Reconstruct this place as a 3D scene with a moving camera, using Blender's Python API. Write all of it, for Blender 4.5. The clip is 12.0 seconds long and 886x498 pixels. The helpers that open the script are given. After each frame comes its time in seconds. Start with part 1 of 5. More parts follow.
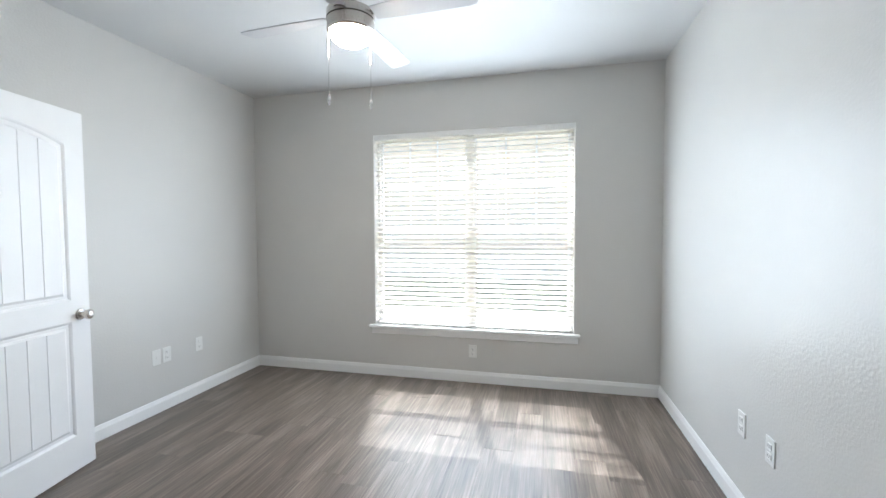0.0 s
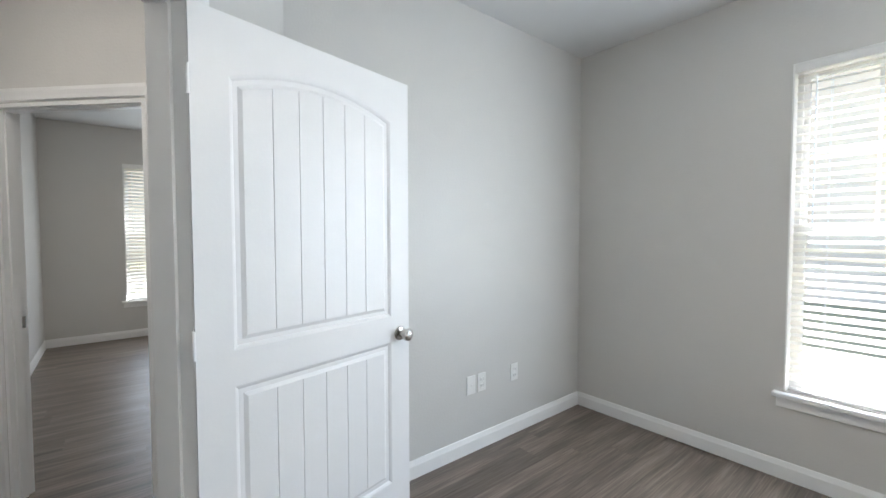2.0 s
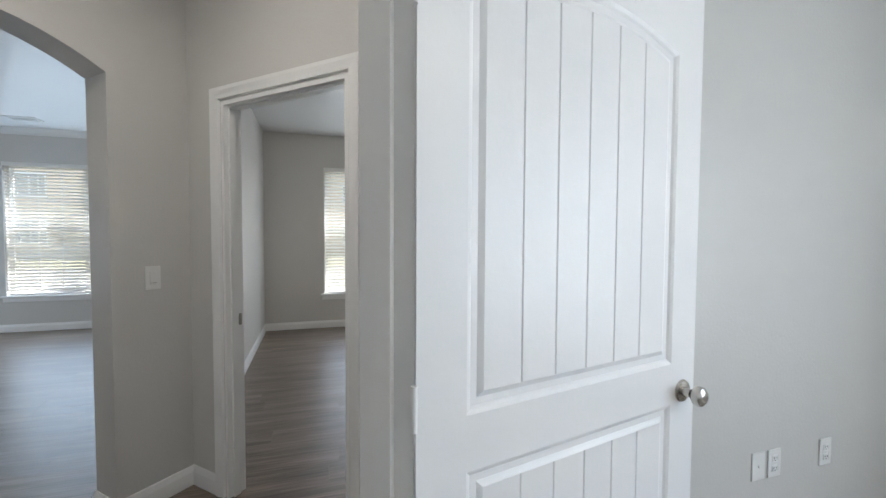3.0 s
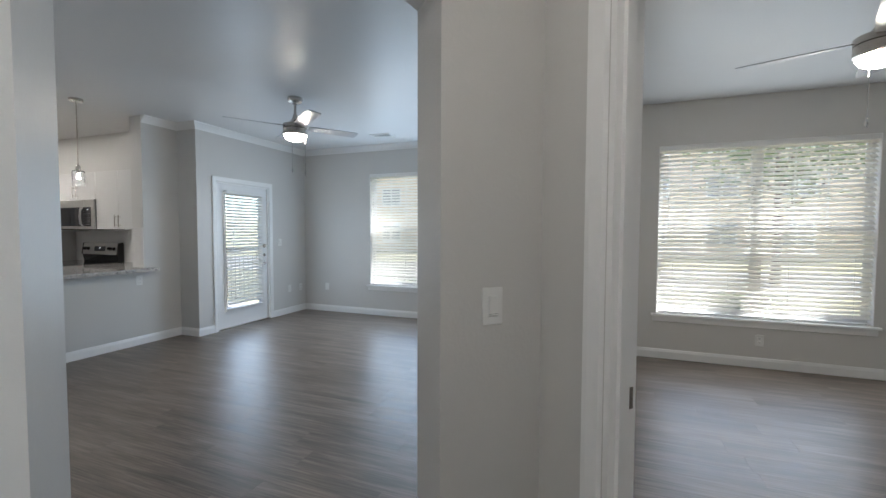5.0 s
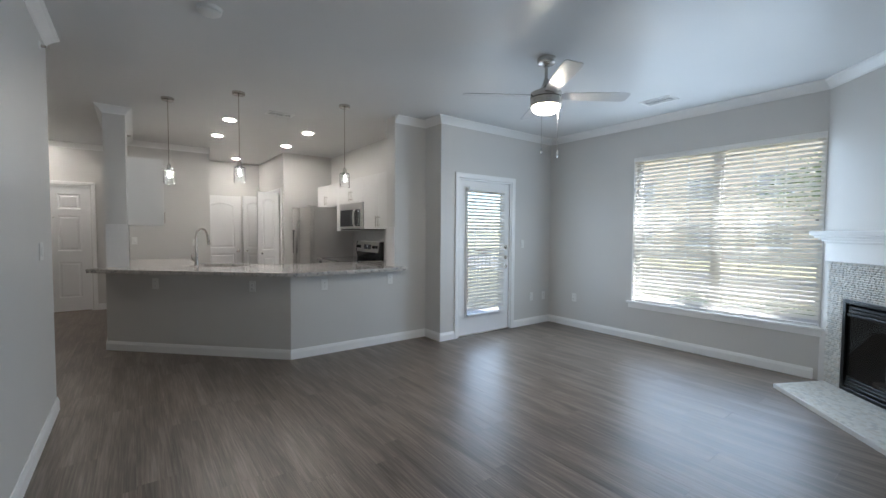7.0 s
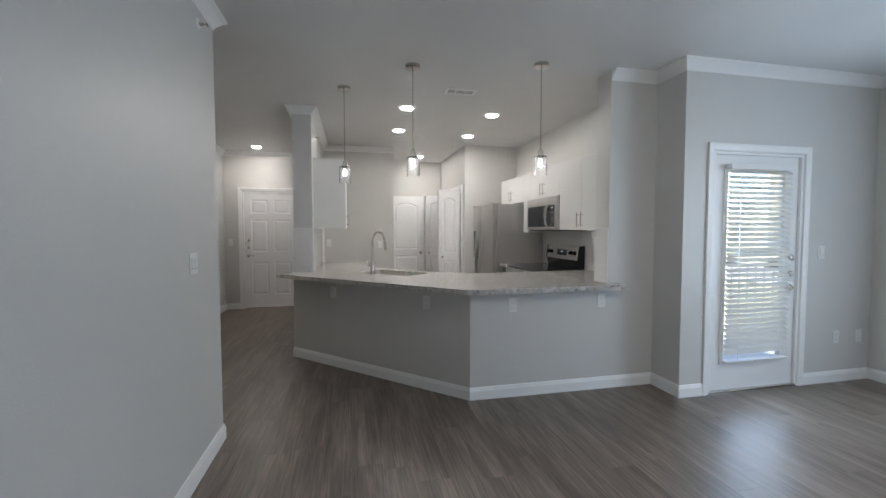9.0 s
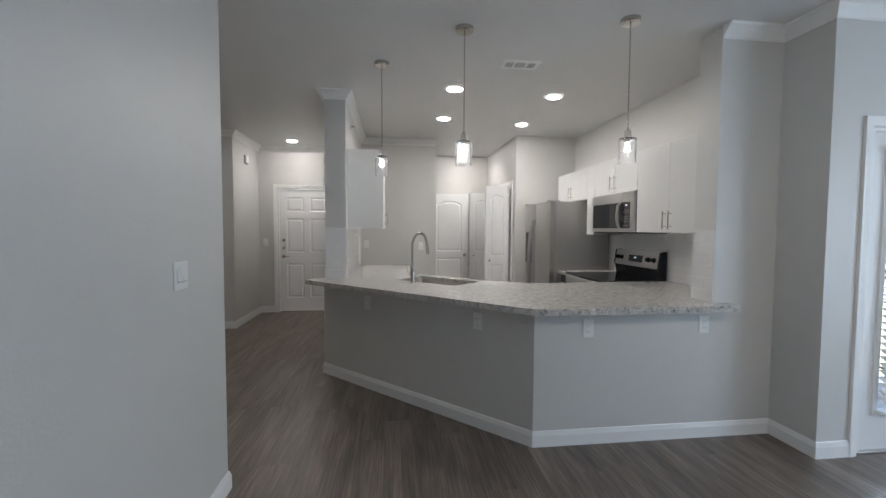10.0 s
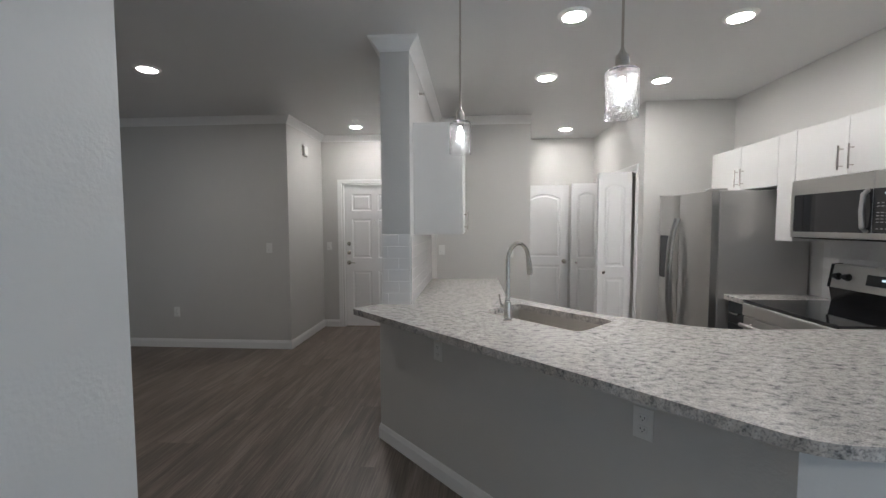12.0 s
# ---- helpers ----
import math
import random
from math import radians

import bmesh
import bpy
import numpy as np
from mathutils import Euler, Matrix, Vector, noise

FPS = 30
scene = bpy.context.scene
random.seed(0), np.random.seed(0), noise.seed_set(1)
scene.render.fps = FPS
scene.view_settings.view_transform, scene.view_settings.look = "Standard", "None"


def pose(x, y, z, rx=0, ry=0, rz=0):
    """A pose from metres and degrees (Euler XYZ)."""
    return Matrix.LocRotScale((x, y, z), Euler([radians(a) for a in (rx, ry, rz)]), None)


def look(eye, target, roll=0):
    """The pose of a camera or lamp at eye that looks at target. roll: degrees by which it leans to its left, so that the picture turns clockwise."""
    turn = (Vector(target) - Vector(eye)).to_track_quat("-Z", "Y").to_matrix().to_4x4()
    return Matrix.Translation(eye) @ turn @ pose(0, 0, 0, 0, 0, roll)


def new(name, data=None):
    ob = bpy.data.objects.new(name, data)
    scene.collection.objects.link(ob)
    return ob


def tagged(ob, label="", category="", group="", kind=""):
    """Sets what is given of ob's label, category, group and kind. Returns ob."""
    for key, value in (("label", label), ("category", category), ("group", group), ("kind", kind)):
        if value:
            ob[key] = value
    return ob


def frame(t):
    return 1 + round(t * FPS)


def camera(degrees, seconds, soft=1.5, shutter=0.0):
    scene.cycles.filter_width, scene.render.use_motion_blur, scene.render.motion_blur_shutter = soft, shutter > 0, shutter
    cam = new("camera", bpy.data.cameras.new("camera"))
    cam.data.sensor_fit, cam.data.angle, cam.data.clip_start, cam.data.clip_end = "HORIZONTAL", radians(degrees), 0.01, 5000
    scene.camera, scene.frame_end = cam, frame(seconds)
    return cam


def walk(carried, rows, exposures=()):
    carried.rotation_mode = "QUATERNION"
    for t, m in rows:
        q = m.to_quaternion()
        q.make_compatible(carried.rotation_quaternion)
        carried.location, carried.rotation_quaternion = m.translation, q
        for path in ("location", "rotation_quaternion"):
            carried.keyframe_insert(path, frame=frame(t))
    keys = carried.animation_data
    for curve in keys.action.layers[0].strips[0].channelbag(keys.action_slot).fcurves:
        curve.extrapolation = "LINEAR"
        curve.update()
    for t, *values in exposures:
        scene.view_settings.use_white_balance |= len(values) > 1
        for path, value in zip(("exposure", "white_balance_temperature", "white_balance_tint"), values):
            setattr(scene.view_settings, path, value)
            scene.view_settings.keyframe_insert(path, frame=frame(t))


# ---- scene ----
cam = camera(94.2, 12.0)

PATH = [
    (0, (0.206, 2.346, 1.374), (-0.266, 4.288, 1.288), -0.3),
    (0.5, (0.053, 2.612, 1.4), (-0.6, 4.5, 1.304), -0.4),
    (1, (-0.144, 2.858, 1.368), (-1.094, 4.616, 1.285), -0.6),
    (1.5, (-0.463, 3.026, 1.38), (-1.714, 4.585, 1.295), -0.6),
    (2, (-0.782, 3.112, 1.374), (-2.34, 4.365, 1.296), -0.1),
    (2.5, (-1.137, 3.128, 1.366), (-2.906, 4.058, 1.292), 0.2),
    (3, (-1.463, 3.119, 1.368), (-3.371, 3.712, 1.289), 0.3),
    (4.8, (-2.474, 2.741, 1.354), (-4.383, 2.151, 1.274), 0.2),
    (5, (-2.589, 2.658, 1.368), (-4.456, 1.948, 1.281), 0.2),
    (5.5, (-2.868, 2.486, 1.361), (-4.604, 1.496, 1.275), 0.3),
    (6, (-3.091, 2.311, 1.358), (-4.665, 1.08, 1.27), 0.4),
    (6.5, (-3.261, 2.104, 1.329), (-4.658, 0.674, 1.249), 0.3),
    (7, (-3.409, 1.89, 1.343), (-4.606, 0.29, 1.26), 0.4),
    (7.5, (-3.494, 1.596, 1.292), (-4.479, -0.144, 1.227), 0.5),
    (9.5, (-3.802, 0.387, 1.402), (-4.121, -1.585, 1.302), -0.0),
    (10, (-3.797, 0.046, 1.399), (-4.039, -1.937, 1.302), 0.3),
    (10.5, (-3.836, -0.295, 1.427), (-3.971, -2.288, 1.319), -0.1),
    (11, (-3.869, -0.606, 1.443), (-3.899, -2.602, 1.333), -0.1),
    (11.5, (-3.836, -0.953, 1.451), (-3.772, -2.948, 1.337), -0.3),
    (12, (-3.774, -1.263, 1.472), (-3.629, -3.254, 1.354), -0.2),
]
EXPO = [(0, 3.05, 5900, 8), (2.0, 3.0, 5900, 8), (3.0, 2.85, 5900, 8), (5.0, 2.87, 5850, 8), (6.0, 2.92, 5850, 8), (7.5, 2.87, 5850, 8), (9.5, 3.02, 5750, 8), (12, 3.0, 5650, 8)]
walk(cam, [(t, look(eye, target, roll)) for t, eye, target, roll in PATH], EXPO)

# ---- light ----
world = bpy.data.worlds.new("sky")
scene.world = world
world.use_nodes = True
wn = world.node_tree.nodes
sky = wn.new("ShaderNodeTexSky")
sky.sky_type = "NISHITA"
sky.sun_disc = False
sky.sun_elevation = radians(57)
sky.sun_rotation = radians(-14)
wn["Background"].inputs["Strength"].default_value = 0.07
world.node_tree.links.new(sky.outputs[0], wn["Background"].inputs["Color"])
sun_data = bpy.data.lights.new("sun", "SUN")
sun_data.energy, sun_data.angle, sun_data.color = 2.7, radians(0.5), (1.0, 0.95, 0.88)
sun = new("sun", sun_data)
sun.matrix_world = look((-2.5, 16, 16), (-2.5 + 0.25, 15, 16 - 1.58))

# area lamps at each opening, inside the blind, stand in for the sky's daylight
for eye, target, w, h, watts, tint in (((-0.442, 5.994, 1.38), (-0.442, 5.0, 1.38), 1.74, 1.68, 6.2, (0.80, 0.90, 1.0)),
                                       ((-7.554, 4.1475, 1.38), (-6.0, 4.1475, 1.38), 1.74, 1.68, 2.9, (0.90, 0.96, 1.0)),
                                       ((-8.424, 0.0625, 1.38), (-7.0, 0.0625, 1.38), 1.72, 1.68, 4.7, (0.70, 0.85, 1.0)),
                                       ((-7.12, -2.076, 1.07), (-7.12, -1.0, 1.07), 0.60, 1.58, 1.6, (0.76, 0.88, 1.0))):
    ld = bpy.data.lights.new("window_daylight", "AREA")
    ld.shape, ld.size, ld.size_y, ld.energy, ld.color = "RECTANGLE", w, h, watts, tint
    new("window_daylight", ld).matrix_world = look(eye, target)

CEIL = 2.73


# ---- materials ----
def material(name, base, rough=0.5, metal=0.0, vary=0.05, scale=6.0, bump=0.0, bump_scale=80.0, spec=0.5, coat=0.0):
    """A plain painted, plastic or metal surface with faint blotches and fine relief."""
    m = bpy.data.materials.new(name)
    m.use_nodes = True
    n, l = m.node_tree.nodes, m.node_tree.links
    b = n["Principled BSDF"]
    b.inputs["Roughness"].default_value = rough
    b.inputs["Metallic"].default_value = metal
    b.inputs["Specular IOR Level"].default_value = spec
    b.inputs["Coat Weight"].default_value = coat
    co = n.new("ShaderNodeTexCoord")
    noi = n.new("ShaderNodeTexNoise")
    noi.inputs["Scale"].default_value = scale
    noi.inputs["Detail"].default_value = 4
    l.new(co.outputs["Object"], noi.inputs["Vector"])
    mix = n.new("ShaderNodeMix")
    mix.data_type = "RGBA"
    lo = [c * (1 - vary) for c in base]
    hi = [min(1, c * (1 + vary)) for c in base]
    mix.inputs["A"].default_value = (*lo, 1)
    mix.inputs["B"].default_value = (*hi, 1)
    l.new(noi.outputs["Fac"], mix.inputs["Factor"])
    l.new(mix.outputs["Result"], b.inputs["Base Color"])
    if bump:
        n2 = n.new("ShaderNodeTexNoise")
        n2.inputs["Scale"].default_value = bump_scale
        n2.inputs["Detail"].default_value = 3
        l.new(co.outputs["Object"], n2.inputs["Vector"])
        bp = n.new("ShaderNodeBump")
        bp.inputs["Strength"].default_value = bump
        bp.inputs["Distance"].default_value = 0.004
        l.new(n2.outputs["Fac"], bp.inputs["Height"])
        l.new(bp.outputs["Normal"], b.inputs["Normal"])
    return m


def glowing(name, color, strength):
    m = bpy.data.materials.new(name)
    m.use_nodes = True
    b = m.node_tree.nodes["Principled BSDF"]
    b.inputs["Base Color"].default_value = (0.8, 0.8, 0.8, 1)
    b.inputs["Emission Color"].default_value = (*color, 1)
    b.inputs["Emission Strength"].default_value = strength
    return m


def thin_vinyl(name, base, through_light):
    """White vinyl slats that let a little light through."""
    m = material(name, base, 0.4, vary=0.02, scale=12)
    n, l = m.node_tree.nodes, m.node_tree.links
    t = n.new("ShaderNodeBsdfTranslucent")
    t.inputs["Color"].default_value = (0.92, 0.90, 0.86, 1)
    mx = n.new("ShaderNodeMixShader")
    mx.inputs["Fac"].default_value = through_light
    l.new(n["Principled BSDF"].outputs[0], mx.inputs[1])
    l.new(t.outputs[0], mx.inputs[2])
    l.new(mx.outputs[0], n["Material Output"].inputs["Surface"])
    return m


def glass(name, rough=0.0, color=(1, 1, 1), ior=1.45, bump=0.0):
    m = bpy.data.materials.new(name)
    m.use_nodes = True
    n, l = m.node_tree.nodes, m.node_tree.links
    b = n["Principled BSDF"]
    b.inputs["Base Color"].default_value = (*color, 1)
    b.inputs["Transmission Weight"].default_value = 1
    b.inputs["Roughness"].default_value = rough
    b.inputs["IOR"].default_value = ior
    if bump:
        co = n.new("ShaderNodeTexCoord")
        v = n.new("ShaderNodeTexVoronoi")
        v.inputs["Scale"].default_value = 90
        l.new(co.outputs["Object"], v.inputs["Vector"])
        bp = n.new("ShaderNodeBump")
        bp.inputs["Strength"].default_value = bump
        bp.inputs["Distance"].default_value = 0.003
        l.new(v.outputs["Distance"], bp.inputs["Height"])
        l.new(bp.outputs["Normal"], b.inputs["Normal"])
    return m


def granite_material():
    m = bpy.data.materials.new("granite")
    m.use_nodes = True
    n, l = m.node_tree.nodes, m.node_tree.links
    b = n["Principled BSDF"]
    b.inputs["Roughness"].default_value = 0.07
    co = n.new("ShaderNodeTexCoord")
    mp = n.new("ShaderNodeMapping")
    mp.inputs["Scale"].default_value = (1, 1.6, 1)
    mp.inputs["Rotation"].default_value = (0, 0, 0.5)
    l.new(co.outputs["Object"], mp.inputs["Vector"])
    a = n.new("ShaderNodeTexNoise")
    a.inputs["Scale"].default_value = 25
    a.inputs["Detail"].default_value = 5
    a.inputs["Roughness"].default_value = 0.72
    l.new(mp.outputs["Vector"], a.inputs["Vector"])
    r = n.new("ShaderNodeValToRGB")
    e = r.color_ramp.elements
    e[0].position, e[0].color = 0.33, (0.15, 0.15, 0.155, 1)
    e[1].position, e[1].color = 0.64, (0.74, 0.72, 0.69, 1)
    for p, c in ((0.40, (0.40, 0.39, 0.375, 1)), (0.46, (0.54, 0.52, 0.49, 1)), (0.53, (0.63, 0.60, 0.56, 1))):
        k = e.new(p)
        k.color = c
    l.new(a.outputs["Fac"], r.inputs["Fac"])
    s = n.new("ShaderNodeTexNoise")
    s.inputs["Scale"].default_value = 130
    s.inputs["Detail"].default_value = 2
    l.new(mp.outputs["Vector"], s.inputs["Vector"])
    r2 = n.new("ShaderNodeValToRGB")
    r2.color_ramp.elements[0].position, r2.color_ramp.elements[0].color = 0.36, (0.60, 0.60, 0.61, 1)
    r2.color_ramp.elements[1].position, r2.color_ramp.elements[1].color = 0.50, (1, 1, 1, 1)
    l.new(s.outputs["Fac"], r2.inputs["Fac"])
    mx = n.new("ShaderNodeMix")
    mx.data_type, mx.blend_type = "RGBA", "MULTIPLY"
    mx.inputs["Factor"].default_value = 1
    l.new(r.outputs["Color"], mx.inputs["A"])
    l.new(r2.outputs["Color"], mx.inputs["B"])
    l.new(mx.outputs["Result"], b.inputs["Base Color"])
    return m


def brushed(name, base, rough=0.3, axis=2):
    """Stainless steel or nickel with a fine brushed grain."""
    m = bpy.data.materials.new(name)
    m.use_nodes = True
    n, l = m.node_tree.nodes, m.node_tree.links
    b = n["Principled BSDF"]
    b.inputs["Metallic"].default_value = 1
    b.inputs["Base Color"].default_value = (*base, 1)
    co = n.new("ShaderNodeTexCoord")
    mp = n.new("ShaderNodeMapping")
    sc = [300, 300, 300]
    sc[axis] = 4
    mp.inputs["Scale"].default_value = sc
    l.new(co.outputs["Object"], mp.inputs["Vector"])
    a = n.new("ShaderNodeTexNoise")
    a.inputs["Scale"].default_value = 1
    l.new(mp.outputs["Vector"], a.inputs["Vector"])
    mr = n.new("ShaderNodeMapRange")
    mr.inputs["To Min"].default_value = rough - 0.025
    mr.inputs["To Max"].default_value = rough + 0.03
    l.new(a.outputs["Fac"], mr.inputs["Value"])
    l.new(mr.outputs["Result"], b.inputs["Roughness"])
    return m


def plank_material(name="floor_planks", along_x=True):
    """Grey-brown wood-look vinyl, its grain along the board's x axis."""
    m = bpy.data.materials.new(name)
    m.use_nodes = True
    n, l = m.node_tree.nodes, m.node_tree.links
    b = n["Principled BSDF"]
    co = n.new("ShaderNodeTexCoord")
    inf = n.new("ShaderNodeObjectInfo")
    add = n.new("ShaderNodeVectorMath")
    add.operation = "ADD"
    cmb = n.new("ShaderNodeCombineXYZ")
    mul = n.new("ShaderNodeMath")
    mul.operation = "MULTIPLY"
    mul.inputs[1].default_value = 37
    geo = n.new("ShaderNodeNewGeometry")
    rnd = n.new("ShaderNodeMath")
    rnd.operation = "ADD"
    l.new(inf.outputs["Random"], rnd.inputs[0])
    l.new(geo.outputs["Random Per Island"], rnd.inputs[1])
    fra = n.new("ShaderNodeMath")
    fra.operation = "FRACT"
    l.new(rnd.outputs[0], fra.inputs[0])
    l.new(fra.outputs[0], mul.inputs[0])
    l.new(mul.outputs[0], cmb.inputs["X"])
    l.new(mul.outputs[0], cmb.inputs["Z"])
    rot = n.new("ShaderNodeMapping")
    rot.inputs["Rotation"].default_value = (0, 0, 0 if along_x else math.pi / 2)
    l.new(co.outputs["Object"], rot.inputs["Vector"])
    l.new(rot.outputs["Vector"], add.inputs[0])
    l.new(cmb.outputs[0], add.inputs[1])
    facs = []
    for scale, size, detail, rough in (((0.8, 6.0, 1), 1.6, 4, 0.5), ((1.6, 52, 1), 2.2, 5, 0.55)):
        mp = n.new("ShaderNodeMapping")
        mp.inputs["Scale"].default_value = scale
        l.new(add.outputs[0], mp.inputs["Vector"])
        g = n.new("ShaderNodeTexNoise")
        g.inputs["Scale"].default_value = size
        g.inputs["Detail"].default_value = detail
        g.inputs["Roughness"].default_value = rough
        g.inputs["Distortion"].default_value = 0.35
        l.new(mp.outputs["Vector"], g.inputs["Vector"])
        facs.append(g)
    both = n.new("ShaderNodeMix")
    both.inputs["Factor"].default_value = 0.5
    l.new(facs[0].outputs["Fac"], both.inputs["A"])
    l.new(facs[1].outputs["Fac"], both.inputs["B"])
    r = n.new("ShaderNodeValToRGB")
    e = r.color_ramp.elements
    e[0].position, e[0].color = 0.34, (0.080, 0.061, 0.048, 1)
    e[1].position, e[1].color = 0.66, (0.290, 0.240, 0.198, 1)
    k = e.new(0.5)
    k.color = (0.165, 0.132, 0.107, 1)
    l.new(both.outputs["Result"], r.inputs["Fac"])
    tone = n.new("ShaderNodeMapRange")
    tone.inputs["To Min"].default_value = 0.96
    tone.inputs["To Max"].default_value = 1.04
    l.new(fra.outputs[0], tone.inputs["Value"])
    hs = n.new("ShaderNodeHueSaturation")
    l.new(tone.outputs["Result"], hs.inputs["Value"])
    l.new(r.outputs["Color"], hs.inputs["Color"])
    l.new(hs.outputs["Color"], b.inputs["Base Color"])
    mr = n.new("ShaderNodeMapRange")
    mr.inputs["To Min"].default_value = 0.26
    mr.inputs["To Max"].default_value = 0.50
    l.new(both.outputs["Result"], mr.inputs["Value"])
    l.new(mr.outputs["Result"], b.inputs["Roughness"])
    bp = n.new("ShaderNodeBump")
    bp.inputs["Strength"].default_value = 0.14
    bp.inputs["Distance"].default_value = 0.002
    l.new(g.outputs["Fac"], bp.inputs["Height"])
    l.new(bp.outputs["Normal"], b.inputs["Normal"])
    return m


WALL = material("wall_paint", (0.645, 0.635, 0.612), 0.38, vary=0.025, scale=2.5, bump=0.24, bump_scale=80, spec=0.45)
CEILING = material("ceiling_paint", (0.70, 0.70, 0.695), 0.35, vary=0.02, scale=2.0, bump=0.14, bump_scale=60, spec=0.24)
TRIM = material("trim_paint", (0.88, 0.88, 0.87), 0.32, vary=0.02, scale=9, bump=0.03, bump_scale=60)
DOORP = material("door_paint", (0.85, 0.85, 0.85), 0.36, vary=0.02, scale=5, bump=0.05, bump_scale=90)
CABINET = material("cabinet_white", (0.69, 0.685, 0.67), 0.35, vary=0.015, scale=4)
PLASTIC = material("white_plastic", (0.82, 0.82, 0.80), 0.3, vary=0.01)
SLOT = material("dark_slot", (0.03, 0.03, 0.03), 0.6)
BLIND = material("blind_white", (0.82, 0.82, 0.81), 0.4, vary=0.02, scale=12)
SLAT = thin_vinyl("blind_slat", (0.86, 0.86, 0.85), 0.55)
VINYL = material("window_vinyl", (0.80, 0.80, 0.80), 0.4, vary=0.01)
NICKEL = brushed("brushed_nickel", (0.56, 0.53, 0.49), 0.26)
SINKSTEEL = material("sink_steel", (0.62, 0.59, 0.55), 0.36, metal=0.6, vary=0.04, scale=20)
CHROME = material("chrome", (0.72, 0.71, 0.70), 0.12, metal=1.0, vary=0.02)
STEEL = brushed("stainless_steel", (0.56, 0.55, 0.53), 0.31, axis=2)
STEELSIDE = material("fridge_side_grey", (0.50, 0.49, 0.475), 0.32, metal=0.55, vary=0.03)
BLACK = material("black_enamel", (0.012, 0.012, 0.013), 0.22, vary=0.1)
BLACKGLASS = material("black_glass", (0.010, 0.010, 0.012), 0.05, vary=0.0, coat=0.5)
GRANITE = granite_material()
TILEW = material("white_tile", (0.80, 0.79, 0.78), 0.14, vary=0.03, scale=3)
TILEGROUT = material("pale_grout", (0.80, 0.79, 0.775), 0.7, vary=0.03, scale=60)
GROUT = material("grout", (0.72, 0.71, 0.69), 0.8, vary=0.05, scale=60)
GLASS = glass("window_glass", 0.0, (1, 1, 1), 1.1)
SHADE = glass("seeded_glass", 0.09, (1, 1, 1), 1.45, bump=0.55)
PLANK = plank_material()
PLANKY = plank_material("floor_planks_field", False)
CONCRETE = material("concrete", (0.42, 0.40, 0.37), 0.85, vary=0.12, scale=3, bump=0.3, bump_scale=40)
IRON = material("railing_paint", (0.10, 0.075, 0.06), 0.5, vary=0.1)
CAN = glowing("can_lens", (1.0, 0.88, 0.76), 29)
OPAL = glowing("fan_lens", (1.0, 0.84, 0.66), 13)
BULB = glowing("bulb_glow", (1.0, 0.94, 0.88), 7)
FIREBOX = material("firebox_brick", (0.10, 0.095, 0.085), 0.85, vary=0.25, scale=9, bump=0.4, bump_scale=30)
STUCCO = material("stucco", (0.72, 0.60, 0.47), 0.9, vary=0.06, scale=1.2)
ROOF = material("roof_shingle", (0.16, 0.13, 0.11), 0.9, vary=0.2, scale=6)
GRASS = material("grass", (0.29, 0.27, 0.16), 0.95, vary=0.35, scale=1.2, bump=0.5, bump_scale=25)
ASPHALT = material("asphalt", (0.22, 0.21, 0.20), 0.9, vary=0.15, scale=2)
LEAF = material("leaves", (0.14, 0.19, 0.08), 0.7, vary=0.35, scale=3)
BARK = material("bark", (0.13, 0.10, 0.075), 0.9, vary=0.3, scale=8, bump=0.6, bump_scale=20)
DARKWIN = material("far_window", (0.30, 0.31, 0.32), 0.1, vary=0.1)


# ---- mesh helpers ----
def box(bm, x0, x1, y0, y1, z0, z1, bevel=0.0, seg=1):
    vs = [bm.verts.new((x, y, z)) for z in (z0, z1) for y in (y0, y1) for x in (x0, x1)]
    fs = [bm.faces.new([vs[i] for i in q]) for q in ((0, 2, 3, 1), (4, 5, 7, 6), (0, 1, 5, 4), (2, 6, 7, 3), (0, 4, 6, 2), (1, 3, 7, 5))]
    if bevel:
        es = list({e for f in fs for e in f.edges})
        bmesh.ops.bevel(bm, geom=es, offset=bevel, segments=seg, affect="EDGES", profile=0.5)
    return bm


def prism(bm, poly, z0, z1):
    """A solid with the outline poly, counter-clockwise from above, between two heights."""
    a = [bm.verts.new((x, y, z0)) for x, y in poly]
    b = [bm.verts.new((x, y, z1)) for x, y in poly]
    bm.faces.new(list(reversed(a)))
    bm.faces.new(b)
    k = len(poly)
    for i in range(k):
        j = (i + 1) % k
        bm.faces.new((a[i], a[j], b[j], b[i]))
    return bm


def lathe(bm, profile, seg=32, at=(0, 0, 0), axis="z", caps=True):
    """Turns a profile of (radius, height) about an axis through at."""
    rings = []
    for r, h in profile:
        ring = []
        for i in range(seg):
            a = 2 * math.pi * i / seg
            u, v = r * math.cos(a), r * math.sin(a)
            p = (u, v, h) if axis == "z" else ((h, u, v) if axis == "x" else (v, h, u))
            ring.append(bm.verts.new((p[0] + at[0], p[1] + at[1], p[2] + at[2])))
        rings.append(ring)
    for a, b in zip(rings, rings[1:]):
        for i in range(seg):
            j = (i + 1) % seg
            bm.faces.new((a[i], a[j], b[j], b[i]))
    if caps and profile[0][0] > 1e-4:
        bm.faces.new(list(reversed(rings[0])))
    if caps and profile[-1][0] > 1e-4:
        bm.faces.new(rings[-1])
    return bm


